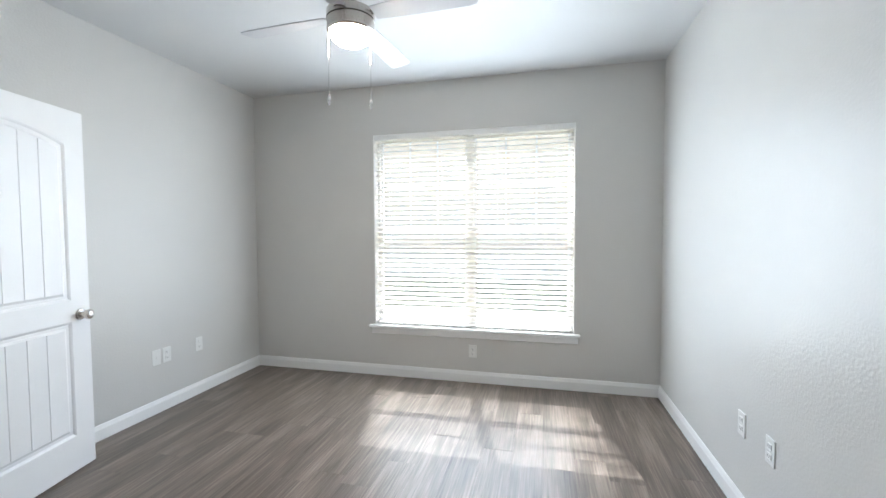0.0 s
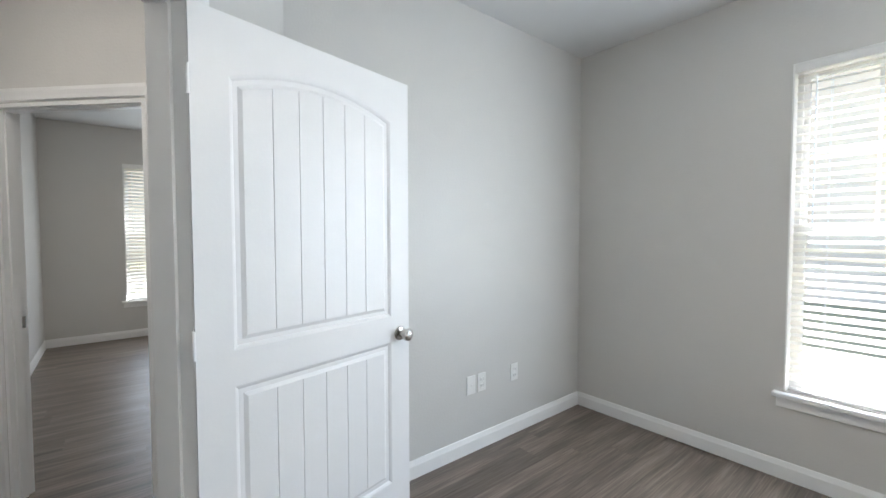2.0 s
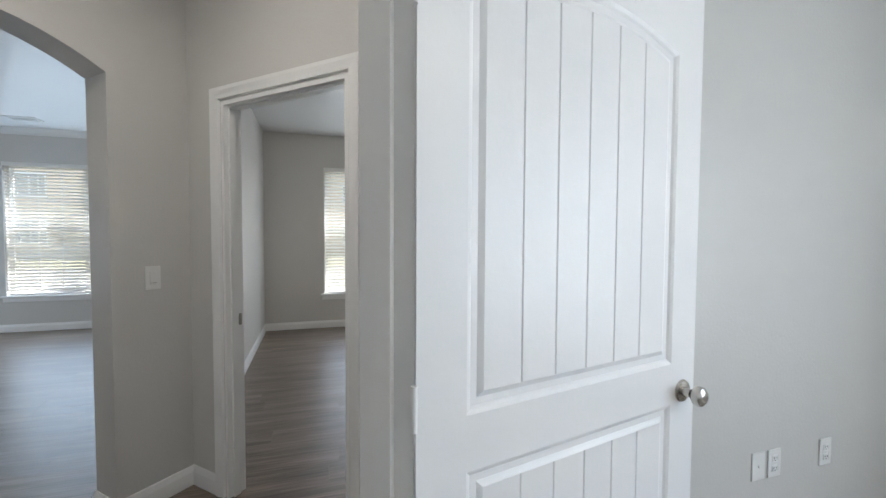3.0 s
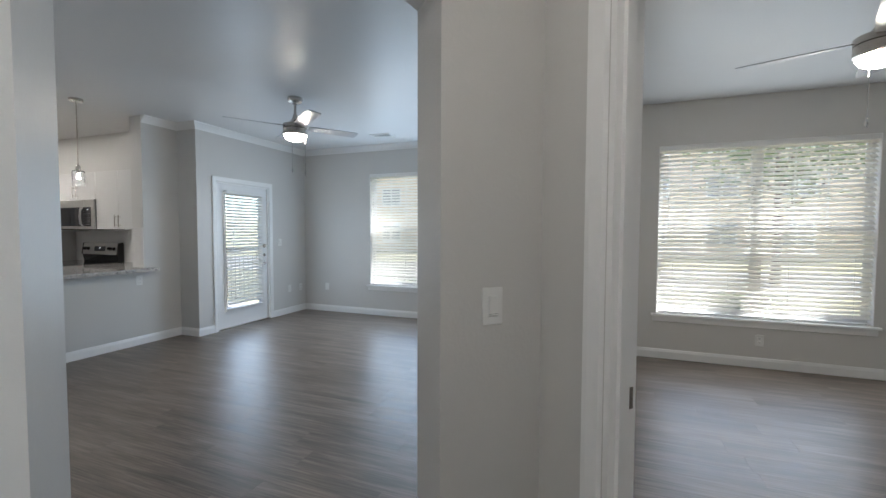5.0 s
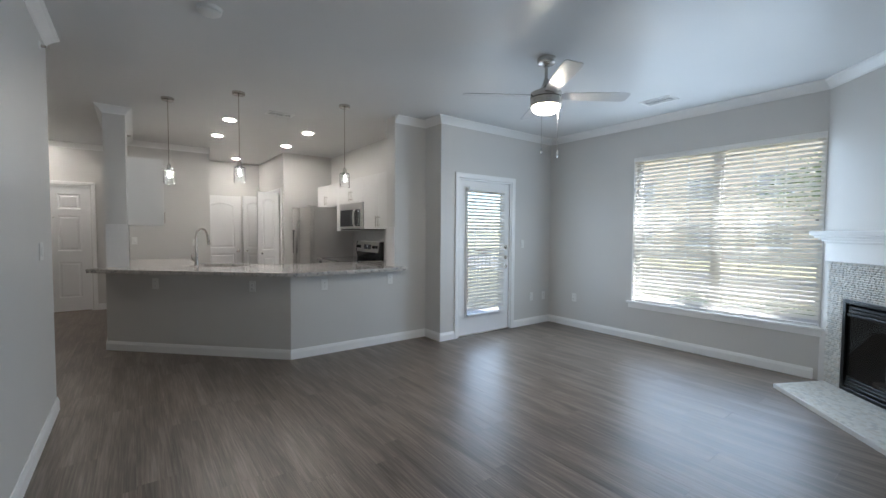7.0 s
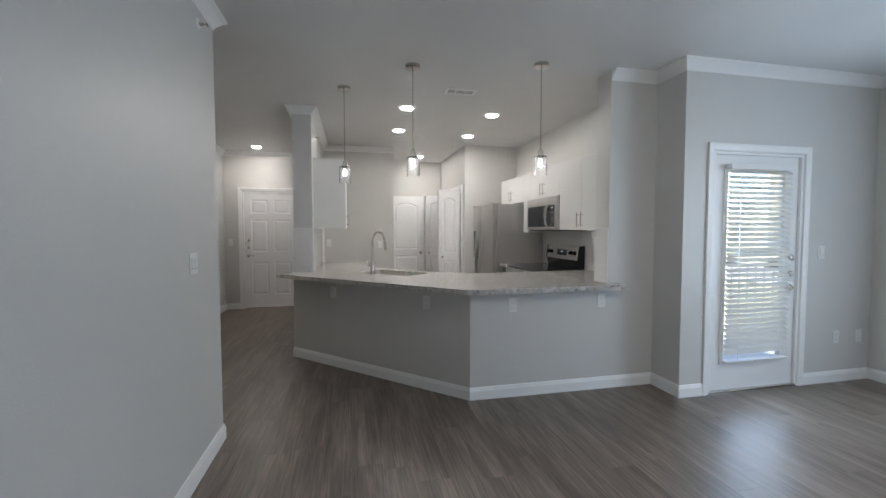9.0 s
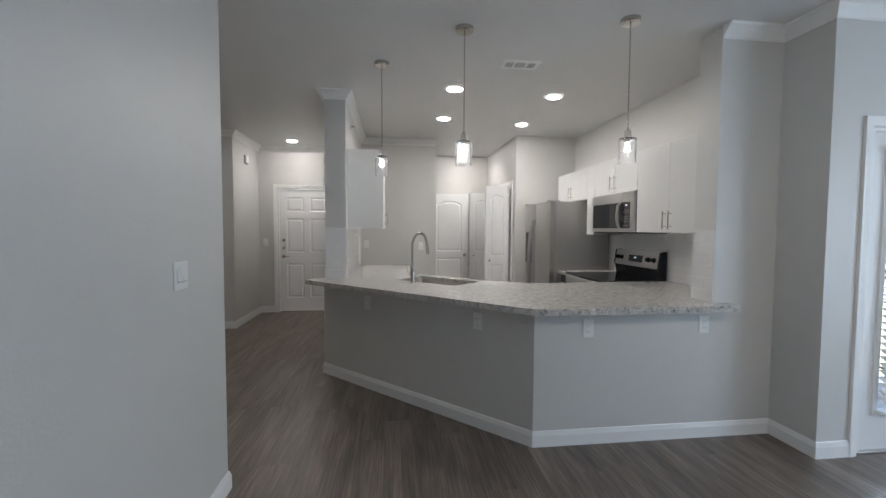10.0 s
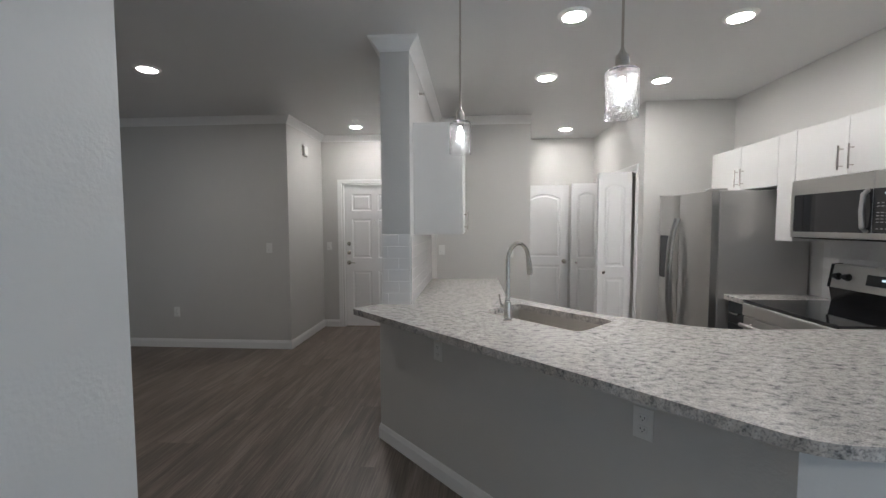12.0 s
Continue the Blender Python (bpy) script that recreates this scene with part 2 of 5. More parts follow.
def tube(bm, pts, r, seg=12):
    """A round bar along points; r: one radius, or one for each point."""
    pts = [Vector(p) for p in pts]
    rs = r if isinstance(r, (list, tuple)) else [r] * len(pts)
    up = Vector((0.31, 0.17, 0.93)).normalized()
    rings = []
    for i, p in enumerate(pts):
        d = (pts[min(i + 1, len(pts) - 1)] - pts[max(i - 1, 0)]).normalized()
        u = d.cross(up)
        if u.length < 0.05:
            u = d.cross(Vector((1, 0, 0)))
        u.normalize()
        v = d.cross(u)
        rings.append([bm.verts.new(p + (u * math.cos(t) + v * math.sin(t)) * rs[i]) for t in (2 * math.pi * k / seg for k in range(seg))])
    for a, b in zip(rings, rings[1:]):
        for i in range(seg):
            j = (i + 1) % seg
            bm.faces.new((a[i], a[j], b[j], b[i]))
    bm.faces.new(rings[0])
    bm.faces.new(list(reversed(rings[-1])))
    return bm


def sweep(bm, path, profile, closed=False):
    """Runs a profile of (distance from the wall, height) along a plan path, mitred; the room lies to the left of the path."""
    pts = [Vector((x, y)) for x, y in path]
    k = len(pts)
    rings = []
    for i in range(k):
        a = pts[i - 1] if (closed or i > 0) else None
        b = pts[(i + 1) % k] if (closed or i < k - 1) else None
        n1 = (lambda d: Vector((-d.y, d.x)))((pts[i] - a).normalized()) if a is not None else None
        n2 = (lambda d: Vector((-d.y, d.x)))((b - pts[i]).normalized()) if b is not None else None
        if n1 is None:
            n = n2
        elif n2 is None:
            n = n1
        else:
            s = n1 + n2
            n = s / (1 + n1.dot(n2))
        rings.append([bm.verts.new((pts[i].x + n.x * o, pts[i].y + n.y * o, z)) for o, z in profile])
    m = len(profile)
    for i in range(k if closed else k - 1):
        p, q = rings[i], rings[(i + 1) % k]
        for j in range(m):
            jj = (j + 1) % m
            bm.faces.new((p[j], q[j], q[jj], p[jj]))
    if not closed:
        bm.faces.new(rings[0])
        bm.faces.new(list(reversed(rings[-1])))
    return bm


def finish(bm, smooth=False):
    bmesh.ops.recalc_face_normals(bm, faces=bm.faces)
    if smooth:
        for f in bm.faces:
            f.smooth = True
        for e in bm.edges:
            if len(e.link_faces) == 2 and e.calc_face_angle(0) > radians(35):
                e.smooth = False


def part(name, bm, mat, parent=None, label="", smooth=False, m=None):
    """Links a bmesh as one mesh object under a thing or a part."""
    finish(bm, smooth)
    me = bpy.data.meshes.new(name)
    bm.to_mesh(me)
    bm.free()
    me.materials.append(mat)
    ob = new(name, me)
    if parent is not None:
        ob.parent = parent
    if m is not None:
        ob.matrix_basis = m
    if label:
        tagged(ob, label)
    return ob


def again(ob, m, parent=None):
    """One more piece on the same mesh."""
    o = new(ob.name.split(".")[0], ob.data)
    o.parent = parent if parent is not None else ob.parent
    o.matrix_basis = m
    return o


def thing(name, m, label, category, group="", kind=""):
    ob = new(name)
    ob.empty_display_size = 0.1
    ob.matrix_basis = m
    return tagged(ob, label, category, group, kind)


def piece(name, bm, mat, label, category, kind="", m=None, smooth=False, group=""):
    """A thing of one mesh."""
    return tagged(part(name, bm, mat, None, "", smooth, m), label, category, group, kind)


# ---- structure ----
def wall(name, p, q, thick, openings=(), z0=0.0, z1=CEIL, label="light grey painted wall with fine orange-peel texture", mat=None):
    """A wall whose face runs from p to q, with its thickness to the right of that way. openings: (from, to, bottom, top) along it."""
    p, q = Vector(p), Vector(q)
    d = q - p
    length = d.length
    ss = sorted({0.0, length, *[o[0] for o in openings], *[o[1] for o in openings]})
    zs = sorted({z0, z1, *[o[2] for o in openings], *[o[3] for o in openings]})

    def solid(i, j):
        if not (0 <= i < len(ss) - 1 and 0 <= j < len(zs) - 1):
            return False
        s, z = (ss[i] + ss[i + 1]) / 2, (zs[j] + zs[j + 1]) / 2
        return not any(o[0] < s < o[1] and o[2] < z < o[3] for o in openings)

    bm = bmesh.new()
    cache = {}

    def v(i, j, k):
        if (i, j, k) not in cache:
            cache[(i, j, k)] = bm.verts.new((ss[i], -thick * k, zs[j]))
        return cache[(i, j, k)]

    for i in range(len(ss) - 1):
        for j in range(len(zs) - 1):
            if not solid(i, j):
                continue
            bm.faces.new((v(i, j, 0), v(i + 1, j, 0), v(i + 1, j + 1, 0), v(i, j + 1, 0)))
            bm.faces.new((v(i, j, 1), v(i, j + 1, 1), v(i + 1, j + 1, 1), v(i + 1, j, 1)))
            if not solid(i - 1, j):
                bm.faces.new((v(i, j, 0), v(i, j + 1, 0), v(i, j + 1, 1), v(i, j, 1)))
            if not solid(i + 1, j):
                bm.faces.new((v(i + 1, j, 0), v(i + 1, j, 1), v(i + 1, j + 1, 1), v(i + 1, j + 1, 0)))
            if not solid(i, j - 1):
                bm.faces.new((v(i, j, 0), v(i, j, 1), v(i + 1, j, 1), v(i + 1, j, 0)))
            if not solid(i, j + 1):
                bm.faces.new((v(i, j + 1, 0), v(i + 1, j + 1, 0), v(i + 1, j + 1, 1), v(i, j + 1, 1)))
    a = math.atan2(d.y, d.x)
    m = Matrix.Translation((p.x, p.y, 0)) @ Matrix.Rotation(a, 4, "Z")
    return piece(name, bm, mat or WALL, label, "wall", "structure", m)


def on_sum_diff(s, d):
    """The plan point with x + y = s and y - x = d, for the diagonal walls."""
    return ((s - d) / 2, (s + d) / 2)


R2 = math.sqrt(2)
# diagonal lines of the vestibule
DOOR_BED, DOOR_HALL = 1.071, 0.887
D2_HALL, D2_BED = 6.44, 6.575
ARCH_LIV, ARCH_HALL = -1.745, -1.475
SE_HALL = 4.10
WIN_Z0, WIN_Z1 = 0.49, 2.278
HINGE_D, LATCH_D = 5.55, 4.21     # y - x of the bedroom door's jambs
D2_S0, D2_S1 = -1.085, 0.06       # x + y of the second door's jambs
ARCH_R, ARCH_L = 5.93, 4.635

outer = [(-8.58, -2.28), (-6.54, -2.28), (-6.54, -7.65), (1.4, -7.65), (1.4, 6.15), (-7.71, 6.15), (-7.71, 2.45), (-8.58, 2.45)]
piece("ceiling", prism(bmesh.new(), outer, CEIL, CEIL + 0.12), CEILING, "flat off-white ceiling with light texture", "ceiling", "structure")
floor = piece("floor", prism(bmesh.new(), outer, -0.16, -0.006), PLANKY, "grey-brown wood-look vinyl plank floor", "floor", "structure")

# first bedroom
wall("wall_bedroom_north", (1.145, 6.0), (-2.77, 6.0), 0.15, [(1.145 - 0.47, 1.145 + 1.354, WIN_Z0, WIN_Z1)])
wall("wall_bedroom_west", (-2.65, 6.0), (-2.65, 3.66), 0.12)
pa, pb = on_sum_diff(DOOR_BED, 6.48), on_sum_diff(DOOR_BED, 3.8)
wall("wall_bedroom_door", pa, pb, (DOOR_BED - DOOR_HALL) / R2, [((6.48 - HINGE_D) / R2, (6.48 - LATCH_D) / R2, 0, 2.08)])
wall("wall_bedroom_southwest", (-1.36, 2.45), (-1.36, 0.9), 0.12)
wall("wall_bedroom_south", (-1.48, 0.9), (1.145, 0.9), 0.12)
wall("wall_bedroom_east", (1.145, 0.9), (1.145, 6.15), 0.15)
# vestibule
a, b = on_sum_diff(-1.70, D2_HALL), on_sum_diff(0.887, D2_HALL)
wall("wall_second_door", b, a, (D2_BED - D2_HALL) / R2, [((0.887 - D2_S1) / R2, (0.887 - D2_S0) / R2, 0, 2.01)])
a, b = on_sum_diff(DOOR_HALL, SE_HALL), on_sum_diff(ARCH_HALL, SE_HALL)
wall("wall_vestibule_southeast", b, a, 0.11)
# arched opening between vestibule and living room
archp, archq = on_sum_diff(ARCH_HALL, 6.5), on_sum_diff(ARCH_HALL, 4.05)


def arch_wall():
    bm = bmesh.new()
    L = (6.5 - 4.05) / R2
    s0, s1 = (6.5 - ARCH_R) / R2, (6.5 - ARCH_L) / R2
    th = (ARCH_HALL - ARCH_LIV) / R2
    spring, rise = 2.08, 0.13
    w = (s1 - s0) / 2
    pts = [(0, 0), (s0, 0), (s0, spring)]
    for i in range(1, 16):
        u = i / 16
        pts.append((s0 + u * 2 * w, spring + rise * (1 - (2 * u - 1) ** 2)))
    pts += [(s1, spring), (s1, 0), (L, 0), (L, CEIL), (0, CEIL)]
    f0 = [bm.verts.new((s, 0, z)) for s, z in pts]
    f1 = [bm.verts.new((s, th, z)) for s, z in pts]
    bm.faces.new(f0)
    bm.faces.new(list(reversed(f1)))
    for i in range(len(pts)):
        j = (i + 1) % len(pts)
        bm.faces.new((f0[i], f1[i], f1[j], f0[j]))
    d = Vector(archq) - Vector(archp)
    m = Matrix.Translation((archp[0], archp[1], 0)) @ Matrix.Rotation(math.atan2(d.y, d.x), 4, "Z") @ Matrix.Diagonal((1, -1, 1, 1))
    for v in bm.verts:
        v.co = m @ v.co
    return piece("wall_arch", bm, WALL, "grey textured wall with a low segmental arch opening", "wall", "structure")


arch_wall()
# second bedroom
wall("wall_bedroom2_south", (-7.71, 2.454), (-3.98, 2.454), 0.13)
wall("wall_bedroom2_west", (-7.56, 6.15), (-7.56, 2.454), 0.15, [(6.15 - 5.055, 6.15 - 3.24, WIN_Z0, WIN_Z1)])
wall("wall_bedroom2_north", (-2.77, 6.0), (-7.56, 6.0), 0.15)
# living room
wall("wall_living_west", (-8.43, 1.2), (-8.43, -2.28), 0.15, [(1.2 - 0.96, 1.2 + 0.835, WIN_Z0, WIN_Z1)])
wall("wall_living_south", (-8.43, -2.13), (-6.54, -2.13), 0.15, [(8.43 - 7.59, 8.43 - 6.665, 0, 2.02)])
wall("wall_living_jog", (-6.38, -2.13), (-6.38, -2.655), 0.16)
wall("wall_living_east", (-2.922, -2.215), (-2.922, 1.28), 0.12)
wall("wall_chimney_void", (-7.68, 2.449), (-8.58, 2.449), 0.1)
wall("wall_chimney_side", (-8.43, 2.449), (-8.43, 1.2), 0.15)
# kitchen
wall("wall_kitchen_west", (-6.42, -2.655), (-6.42, -5.82), 0.12)
wall("wall_kitchen_stub", (-5.93, -2.455), (-6.40, -2.455), -0.2)
wall("wall_kitchen_fridge", (-6.54, -5.7), (-5.66, -5.7), 0.12)
wall("wall_corridor_closet", (-5.54, -5.7), (-5.54, -7.5), 0.12, [(0.2, 1.55, 0, 2.05)])
wall("wall_closet_back", (-6.42, -5.82), (-6.42, -7.5), 0.12)
wall("wall_corridor_back", (-6.54, -7.5), (-4.33, -7.5), 0.12)
wall("wall_corridor_east", (-4.448, -7.5), (-4.448, -6.2), 0.12)
wall("wall_kitchen_south", (-4.328, -6.2), (-3.34, -6.2), 0.12)
wall("wall_pillar", (-3.34, -4.1), (-3.34, -7.05), -0.2)
# foyer and dining end
wall("wall_foyer_door", (-3.34, -7.05), (-1.5, -7.05), 0.15, [(3.34 - 2.83, 3.34 - 1.915, 0, 2.05)])
wall("wall_foyer_side", (-1.62, -7.05), (-1.62, -5.95), 0.12)
wall("wall_dining_south", (-1.5, -5.95), (1.15, -5.95), 0.12)
wall("wall_dining_east", (1.0, -5.95), (1.0, -2.095), 0.12)
wall("wall_dining_north", (1.0, -2.215), (-2.825, -2.215), 0.12)


# ---- baseboards, crown, casings ----
BASE = [(0, 0), (0.014, 0), (0.014, 0.072), (0.011, 0.081), (0.007, 0.096), (0.004, 0.102), (0, 0.102)]
CROWN = [(0, CEIL - 0.085), (0.006, CEIL - 0.085), (0.010, CEIL - 0.070), (0.030, CEIL - 0.045), (0.052, CEIL - 0.022), (0.066, CEIL - 0.014), (0.070, CEIL), (0, CEIL)]


def run(name, path, profile, label, closed=False):
    return piece(name, sweep(bmesh.new(), path, profile, closed), TRIM, label, "trim", "structure")


def base(*path):
    run("baseboard", path, BASE, "white painted moulded baseboard")


def crown(*path):
    run("crown_moulding", path, CROWN, "white painted crown moulding under the ceiling")


CW = 0.066   # casing width
hinge_out = on_sum_diff(DOOR_BED, HINGE_D + CW * R2)
latch_out = on_sum_diff(DOOR_BED, LATCH_D - CW * R2)
base(latch_out, on_sum_diff(DOOR_BED, 3.8 + 0.02), (-1.36, 0.9), (1.145, 0.9), (1.145, 6.0), (-2.65, 6.0), (-2.65, 3.721), hinge_out)
base(on_sum_diff(D2_S0 - CW * R2, D2_HALL), on_sum_diff(ARCH_HALL, D2_HALL), on_sum_diff(ARCH_HALL, ARCH_R), on_sum_diff(ARCH_LIV, ARCH_R), (ARCH_LIV - 2.324, 2.324), (-7.071, 2.324), on_sum_diff(-5.20, 9.395))
base(on_sum_diff(DOOR_HALL, HINGE_D + CW * R2 + 0.01), on_sum_diff(DOOR_HALL, D2_HALL), on_sum_diff(D2_S1 + CW * R2, D2_HALL))
base(on_sum_diff(ARCH_LIV, ARCH_L), on_sum_diff(ARCH_HALL, ARCH_L), on_sum_diff(ARCH_HALL, SE_HALL), on_sum_diff(DOOR_HALL - 0.02, SE_HALL))
base((-8.43, 0.93), (-8.43, -2.13), (-7.656, -2.13))
base((-6.60, -2.13), (-6.38, -2.13), (-6.38, -2.455), (-4.69, -2.455), (-3.14, -4.005), (-3.14, -7.05), (-2.90, -7.05))
base((-1.845, -7.05), (-1.62, -7.05), (-1.62, -5.95), (1.0, -5.95), (1.0, -2.215), (-2.922, -2.215), (-2.922, ARCH_LIV + 2.922), on_sum_diff(ARCH_LIV, ARCH_L))
base((-7.56, 6.0), (-7.56, 2.454), (-4.15, 2.454))
base((-2.77, 3.95), (-2.77, 6.0), (-7.56, 6.0))
base((-4.46, -7.5), (-4.448, -6.2), (-3.98, -6.2))
crown((-7.071, 2.324), (-8.43, 0.965), (-8.43, -2.13), (-6.38, -2.13), (-6.38, -2.455), (-5.93, -2.455))
crown((-4.448, -6.2), (-3.34, -6.2), (-3.34, -4.1), (-3.14, -4.1), (-3.14, -7.05), (-1.62, -7.05), (-1.62, -5.95), (1.0, -5.95), (1.0, -2.215), (-2.922, -2.215), (-2.922, ARCH_LIV + 2.922), (ARCH_LIV - 2.324, 2.324), (-7.071, 2.324))


def casing(m, w, h, depth_back, name, label, back=True):
    """Casing on both faces and the jamb lining of an opening w wide, h high. Local x runs along the wall, y = 0 is the face, the wall lies to -y."""
    root = thing(name, m, label, "door frame", kind="structure")
    prof = [(0.006, 0.0), (0.012, 0.012), (0.030, 0.014), (0.050, 0.018), (CW, 0.018), (CW, 0.0)]
    for side in ((1, 0), (-1, -depth_back)) if back else ((1, 0),):
        s, y0 = side
        bm = bmesh.new()
        outline = [(0, 0), (0, h), (w, h), (w, 0)]
        rings = []
        for i, (x, z) in enumerate(outline):
            sx = -1 if i < 2 else 1
            sz = 0 if i in (0, 3) else 1
            rings.append([bm.verts.new((x + sx * o, y0 + s * t, z + sz * o)) for o, t in [(0.006, 0.0)] + prof[1:]])
        for p, q in zip(rings, rings[1:]):
            for j in range(len(p)):
                k = (j + 1) % len(p)
                bm.faces.new((p[j], q[j], q[k], p[k]))
        bm.faces.new(rings[0])
        bm.faces.new(rings[-1])
        part("casing", bm, TRIM, root)
    bm = bmesh.new()
    t = 0.018
    box(bm, -0.001, t, -depth_back - 0.001, 0.001, 0, h)
    part("jamb", bm, TRIM, root)
    bm = bmesh.new()
    box(bm, w - t, w + 0.001, -depth_back - 0.001, 0.001, 0, h)
    part("jamb", bm, TRIM, root)
    bm = bmesh.new()
    box(bm, t, w - t, -depth_back - 0.001, 0.001, h - t, h + 0.001)
    part("head_jamb", bm, TRIM, root)
    bm = bmesh.new()
    y0 = -depth_back * 0.62
    box(bm, t, t + 0.012, y0, y0 + 0.035, 0, h - t)
    box(bm, w - t - 0.012, w - t, y0, y0 + 0.035, 0, h - t)
    box(bm, t + 0.012, w - t - 0.012, y0, y0 + 0.035, h - t - 0.012, h - t)
    part("door_stop", bm, TRIM, root)
    return root


def wall_frame(p, angle):
    return Matrix.Translation((p[0], p[1], 0)) @ Matrix.Rotation(angle, 4, "Z")


# ---- doors ----
def arc_outline(x0, x1, z0, z1, rise):
    pts = [(x0, z0), (x1, z0), (x1, z1 - rise)]
    if rise:
        n = 12
        for i in range(1, n):
            u = 1 - i / n
            pts.append((x0 + u * (x1 - x0), z1 - rise + rise * (1 - (2 * u - 1) ** 2)))
    pts.append((x0, z1 - rise))
    return pts


def inset(poly, d):
    k = len(poly)
    out = []
    for i in range(k):
        p, a, b = Vector(poly[i]), Vector(poly[i - 1]), Vector(poly[(i + 1) % k])
        e1, e2 = (p - a).normalized(), (b - p).normalized()
        n1, n2 = Vector((-e1.y, e1.x)), Vector((-e2.y, e2.x))
        n = (n1 + n2) / (1 + n1.dot(n2))
        out.append((p.x + n.x * d, p.y + n.y * d))
    return out


def leaf_mesh(w, h, panels, thick=0.035):
    """A moulded door leaf: stiles and rails proud of sunk panels. panels: (x0, x1, z0, z1, rise, boards)."""
    bm = bmesh.new()
    dep = 0.009
    xs = sorted({0.0, w, *[p[0] for p in panels], *[p[1] for p in panels]})
    zs = sorted({0.0, h, *[p[2] for p in panels], *[p[3] for p in panels]})
    for s in (1, -1):
        y = s * thick / 2

        def face(pts, yy):
            vs = [bm.verts.new((x, yy, z)) for x, z in pts]
            bm.faces.new(vs if s < 0 else list(reversed(vs)))

        for i in range(len(xs) - 1):
            for j in range(len(zs) - 1):
                cx, cz = (xs[i] + xs[i + 1]) / 2, (zs[j] + zs[j + 1]) / 2
                if not any(p[0] < cx < p[1] and p[2] < cz < p[3] for p in panels):
                    face([(xs[i], zs[j]), (xs[i + 1], zs[j]), (xs[i + 1], zs[j + 1]), (xs[i], zs[j + 1])], y)
        for x0, x1, z0, z1, rise, boards in panels:
            o = arc_outline(x0, x1, z0, z1, rise)
            if rise:
                top = [q for q in o[2:]]
                for q, r in zip(top, top[1:]):
                    face([(r[0], r[1]), (q[0], q[1]), (q[0], z1), (r[0], z1)], y)
            loops = [(o, y), (inset(o, 0.008), y - s * 0.004), (inset(o, 0.014), y - s * dep), (inset(o, 0.030), y - s * dep), (inset(o, 0.044), y - s * 0.002)]
            for (a, ya), (b, yb) in zip(loops, loops[1:]):
                for i in range(len(a)):
                    k = (i + 1) % len(a)
                    vs = [bm.verts.new(v) for v in ((a[i][0], ya, a[i][1]), (a[k][0], ya, a[k][1]), (b[k][0], yb, b[k][1]), (b[i][0], yb, b[i][1]))]
                    bm.faces.new(vs if s < 0 else list(reversed(vs)))
            inn, yi = loops[-1]
            if not boards:
                face(inn, yi)
                continue
            bx0, bx1, bz0 = x0 + 0.044, x1 - 0.044, z0 + 0.044

            def top_at(x):
                for (xa, za), (xb, zb) in zip(inn[2:], inn[3:]):
                    if xb - 1e-6 <= x <= xa + 1e-6 and xa - xb > 1e-6:
                        return za + (zb - za) * (xa - x) / (xa - xb)
                return inn[-1][1]

            gv = 0.003
            bw = (bx1 - bx0) / boards
            for i in range(boards):
                u0 = bx0 + i * bw + (gv if i else 0)
                u1 = bx0 + (i + 1) * bw - (gv if i < boards - 1 else 0)
                cols = [u0 + (u1 - u0) * k / 3 for k in range(4)]
                face([(u0, bz0), (u1, bz0)] + [(c, top_at(c)) for c in reversed(cols)], yi)
                if i < boards - 1:
                    g0, g1, gm = u1, u1 + 2 * gv, u1 + gv
                    for ga, gb, ya, yb in ((g0, gm, yi, yi - s * 0.003), (gm, g1, yi - s * 0.003, yi)):
                        vs = [bm.verts.new(v) for v in ((ga, ya, bz0), (gb, yb, bz0), (gb, yb, top_at(gb)), (ga, ya, top_at(ga)))]
                        bm.faces.new(vs if s < 0 else list(reversed(vs)))
    for pts in ([(0, 0), (w, 0)], [(w, 0), (w, h)], [(w, h), (0, h)], [(0, h), (0, 0)]):
        (xa, za), (xb, zb) = pts
        vs = [bm.verts.new(v) for v in ((xa, -thick / 2, za), (xa, thick / 2, za), (xb, thick / 2, zb), (xb, -thick / 2, zb))]
        bm.faces.new(vs)
    bmesh.ops.remove_doubles(bm, verts=bm.verts, dist=0.0004)
    return bm


def knob(parent, x, z, y, s, mat):
    """A round passage knob with its rose, standing out along s * y."""
    prof = [(0.0, 0.0), (0.033, 0.0), (0.033, 0.004), (0.030, 0.008), (0.014, 0.010), (0.012, 0.028), (0.016, 0.034), (0.026, 0.042), (0.0285, 0.052), (0.026, 0.062), (0.018, 0.068), (0.012, 0.069), (0.0, 0.069)]
    bm = lathe(bmesh.new(), [(r, s * h) for r, h in prof], 24, (x, y, z), "y")
    return part("knob", bm, mat, parent, "brushed nickel round knob", smooth=True)


def two_panel(w, h, boards):
    st = 0.115 if w > 0.6 else 0.07
    return [(st, w - st, 0.98, h - 0.125, 0.07 if w > 0.6 else 0.05, boards), (st, w - st, 0.20, 0.86, 0.0, boards)]


# bedroom door, opened back towards the wall
hp = on_sum_diff(DOOR_BED + 0.012, HINGE_D - 0.03)
tip = (-2.42, 4.24)
ang = math.atan2(tip[1] - hp[1], tip[0] - hp[0])
door = thing("door_1", Matrix.Translation((hp[0], hp[1], 0.012)) @ Matrix.Rotation(ang, 4, "Z"), "white two-panel arched door standing open, with grooved panels", "door", kind="structure")
DW = 0.932
leaf = part("door_leaf", leaf_mesh(DW, 2.055, two_panel(DW, 2.055, 6)), DOORP, door)
leaf.matrix_basis = Matrix.Translation((0, 0.0175, 0))
knob(door, DW - 0.062, 0.893, 0.0, -1, NICKEL)
knob(door, DW - 0.062, 0.893, 0.035, 1, NICKEL)
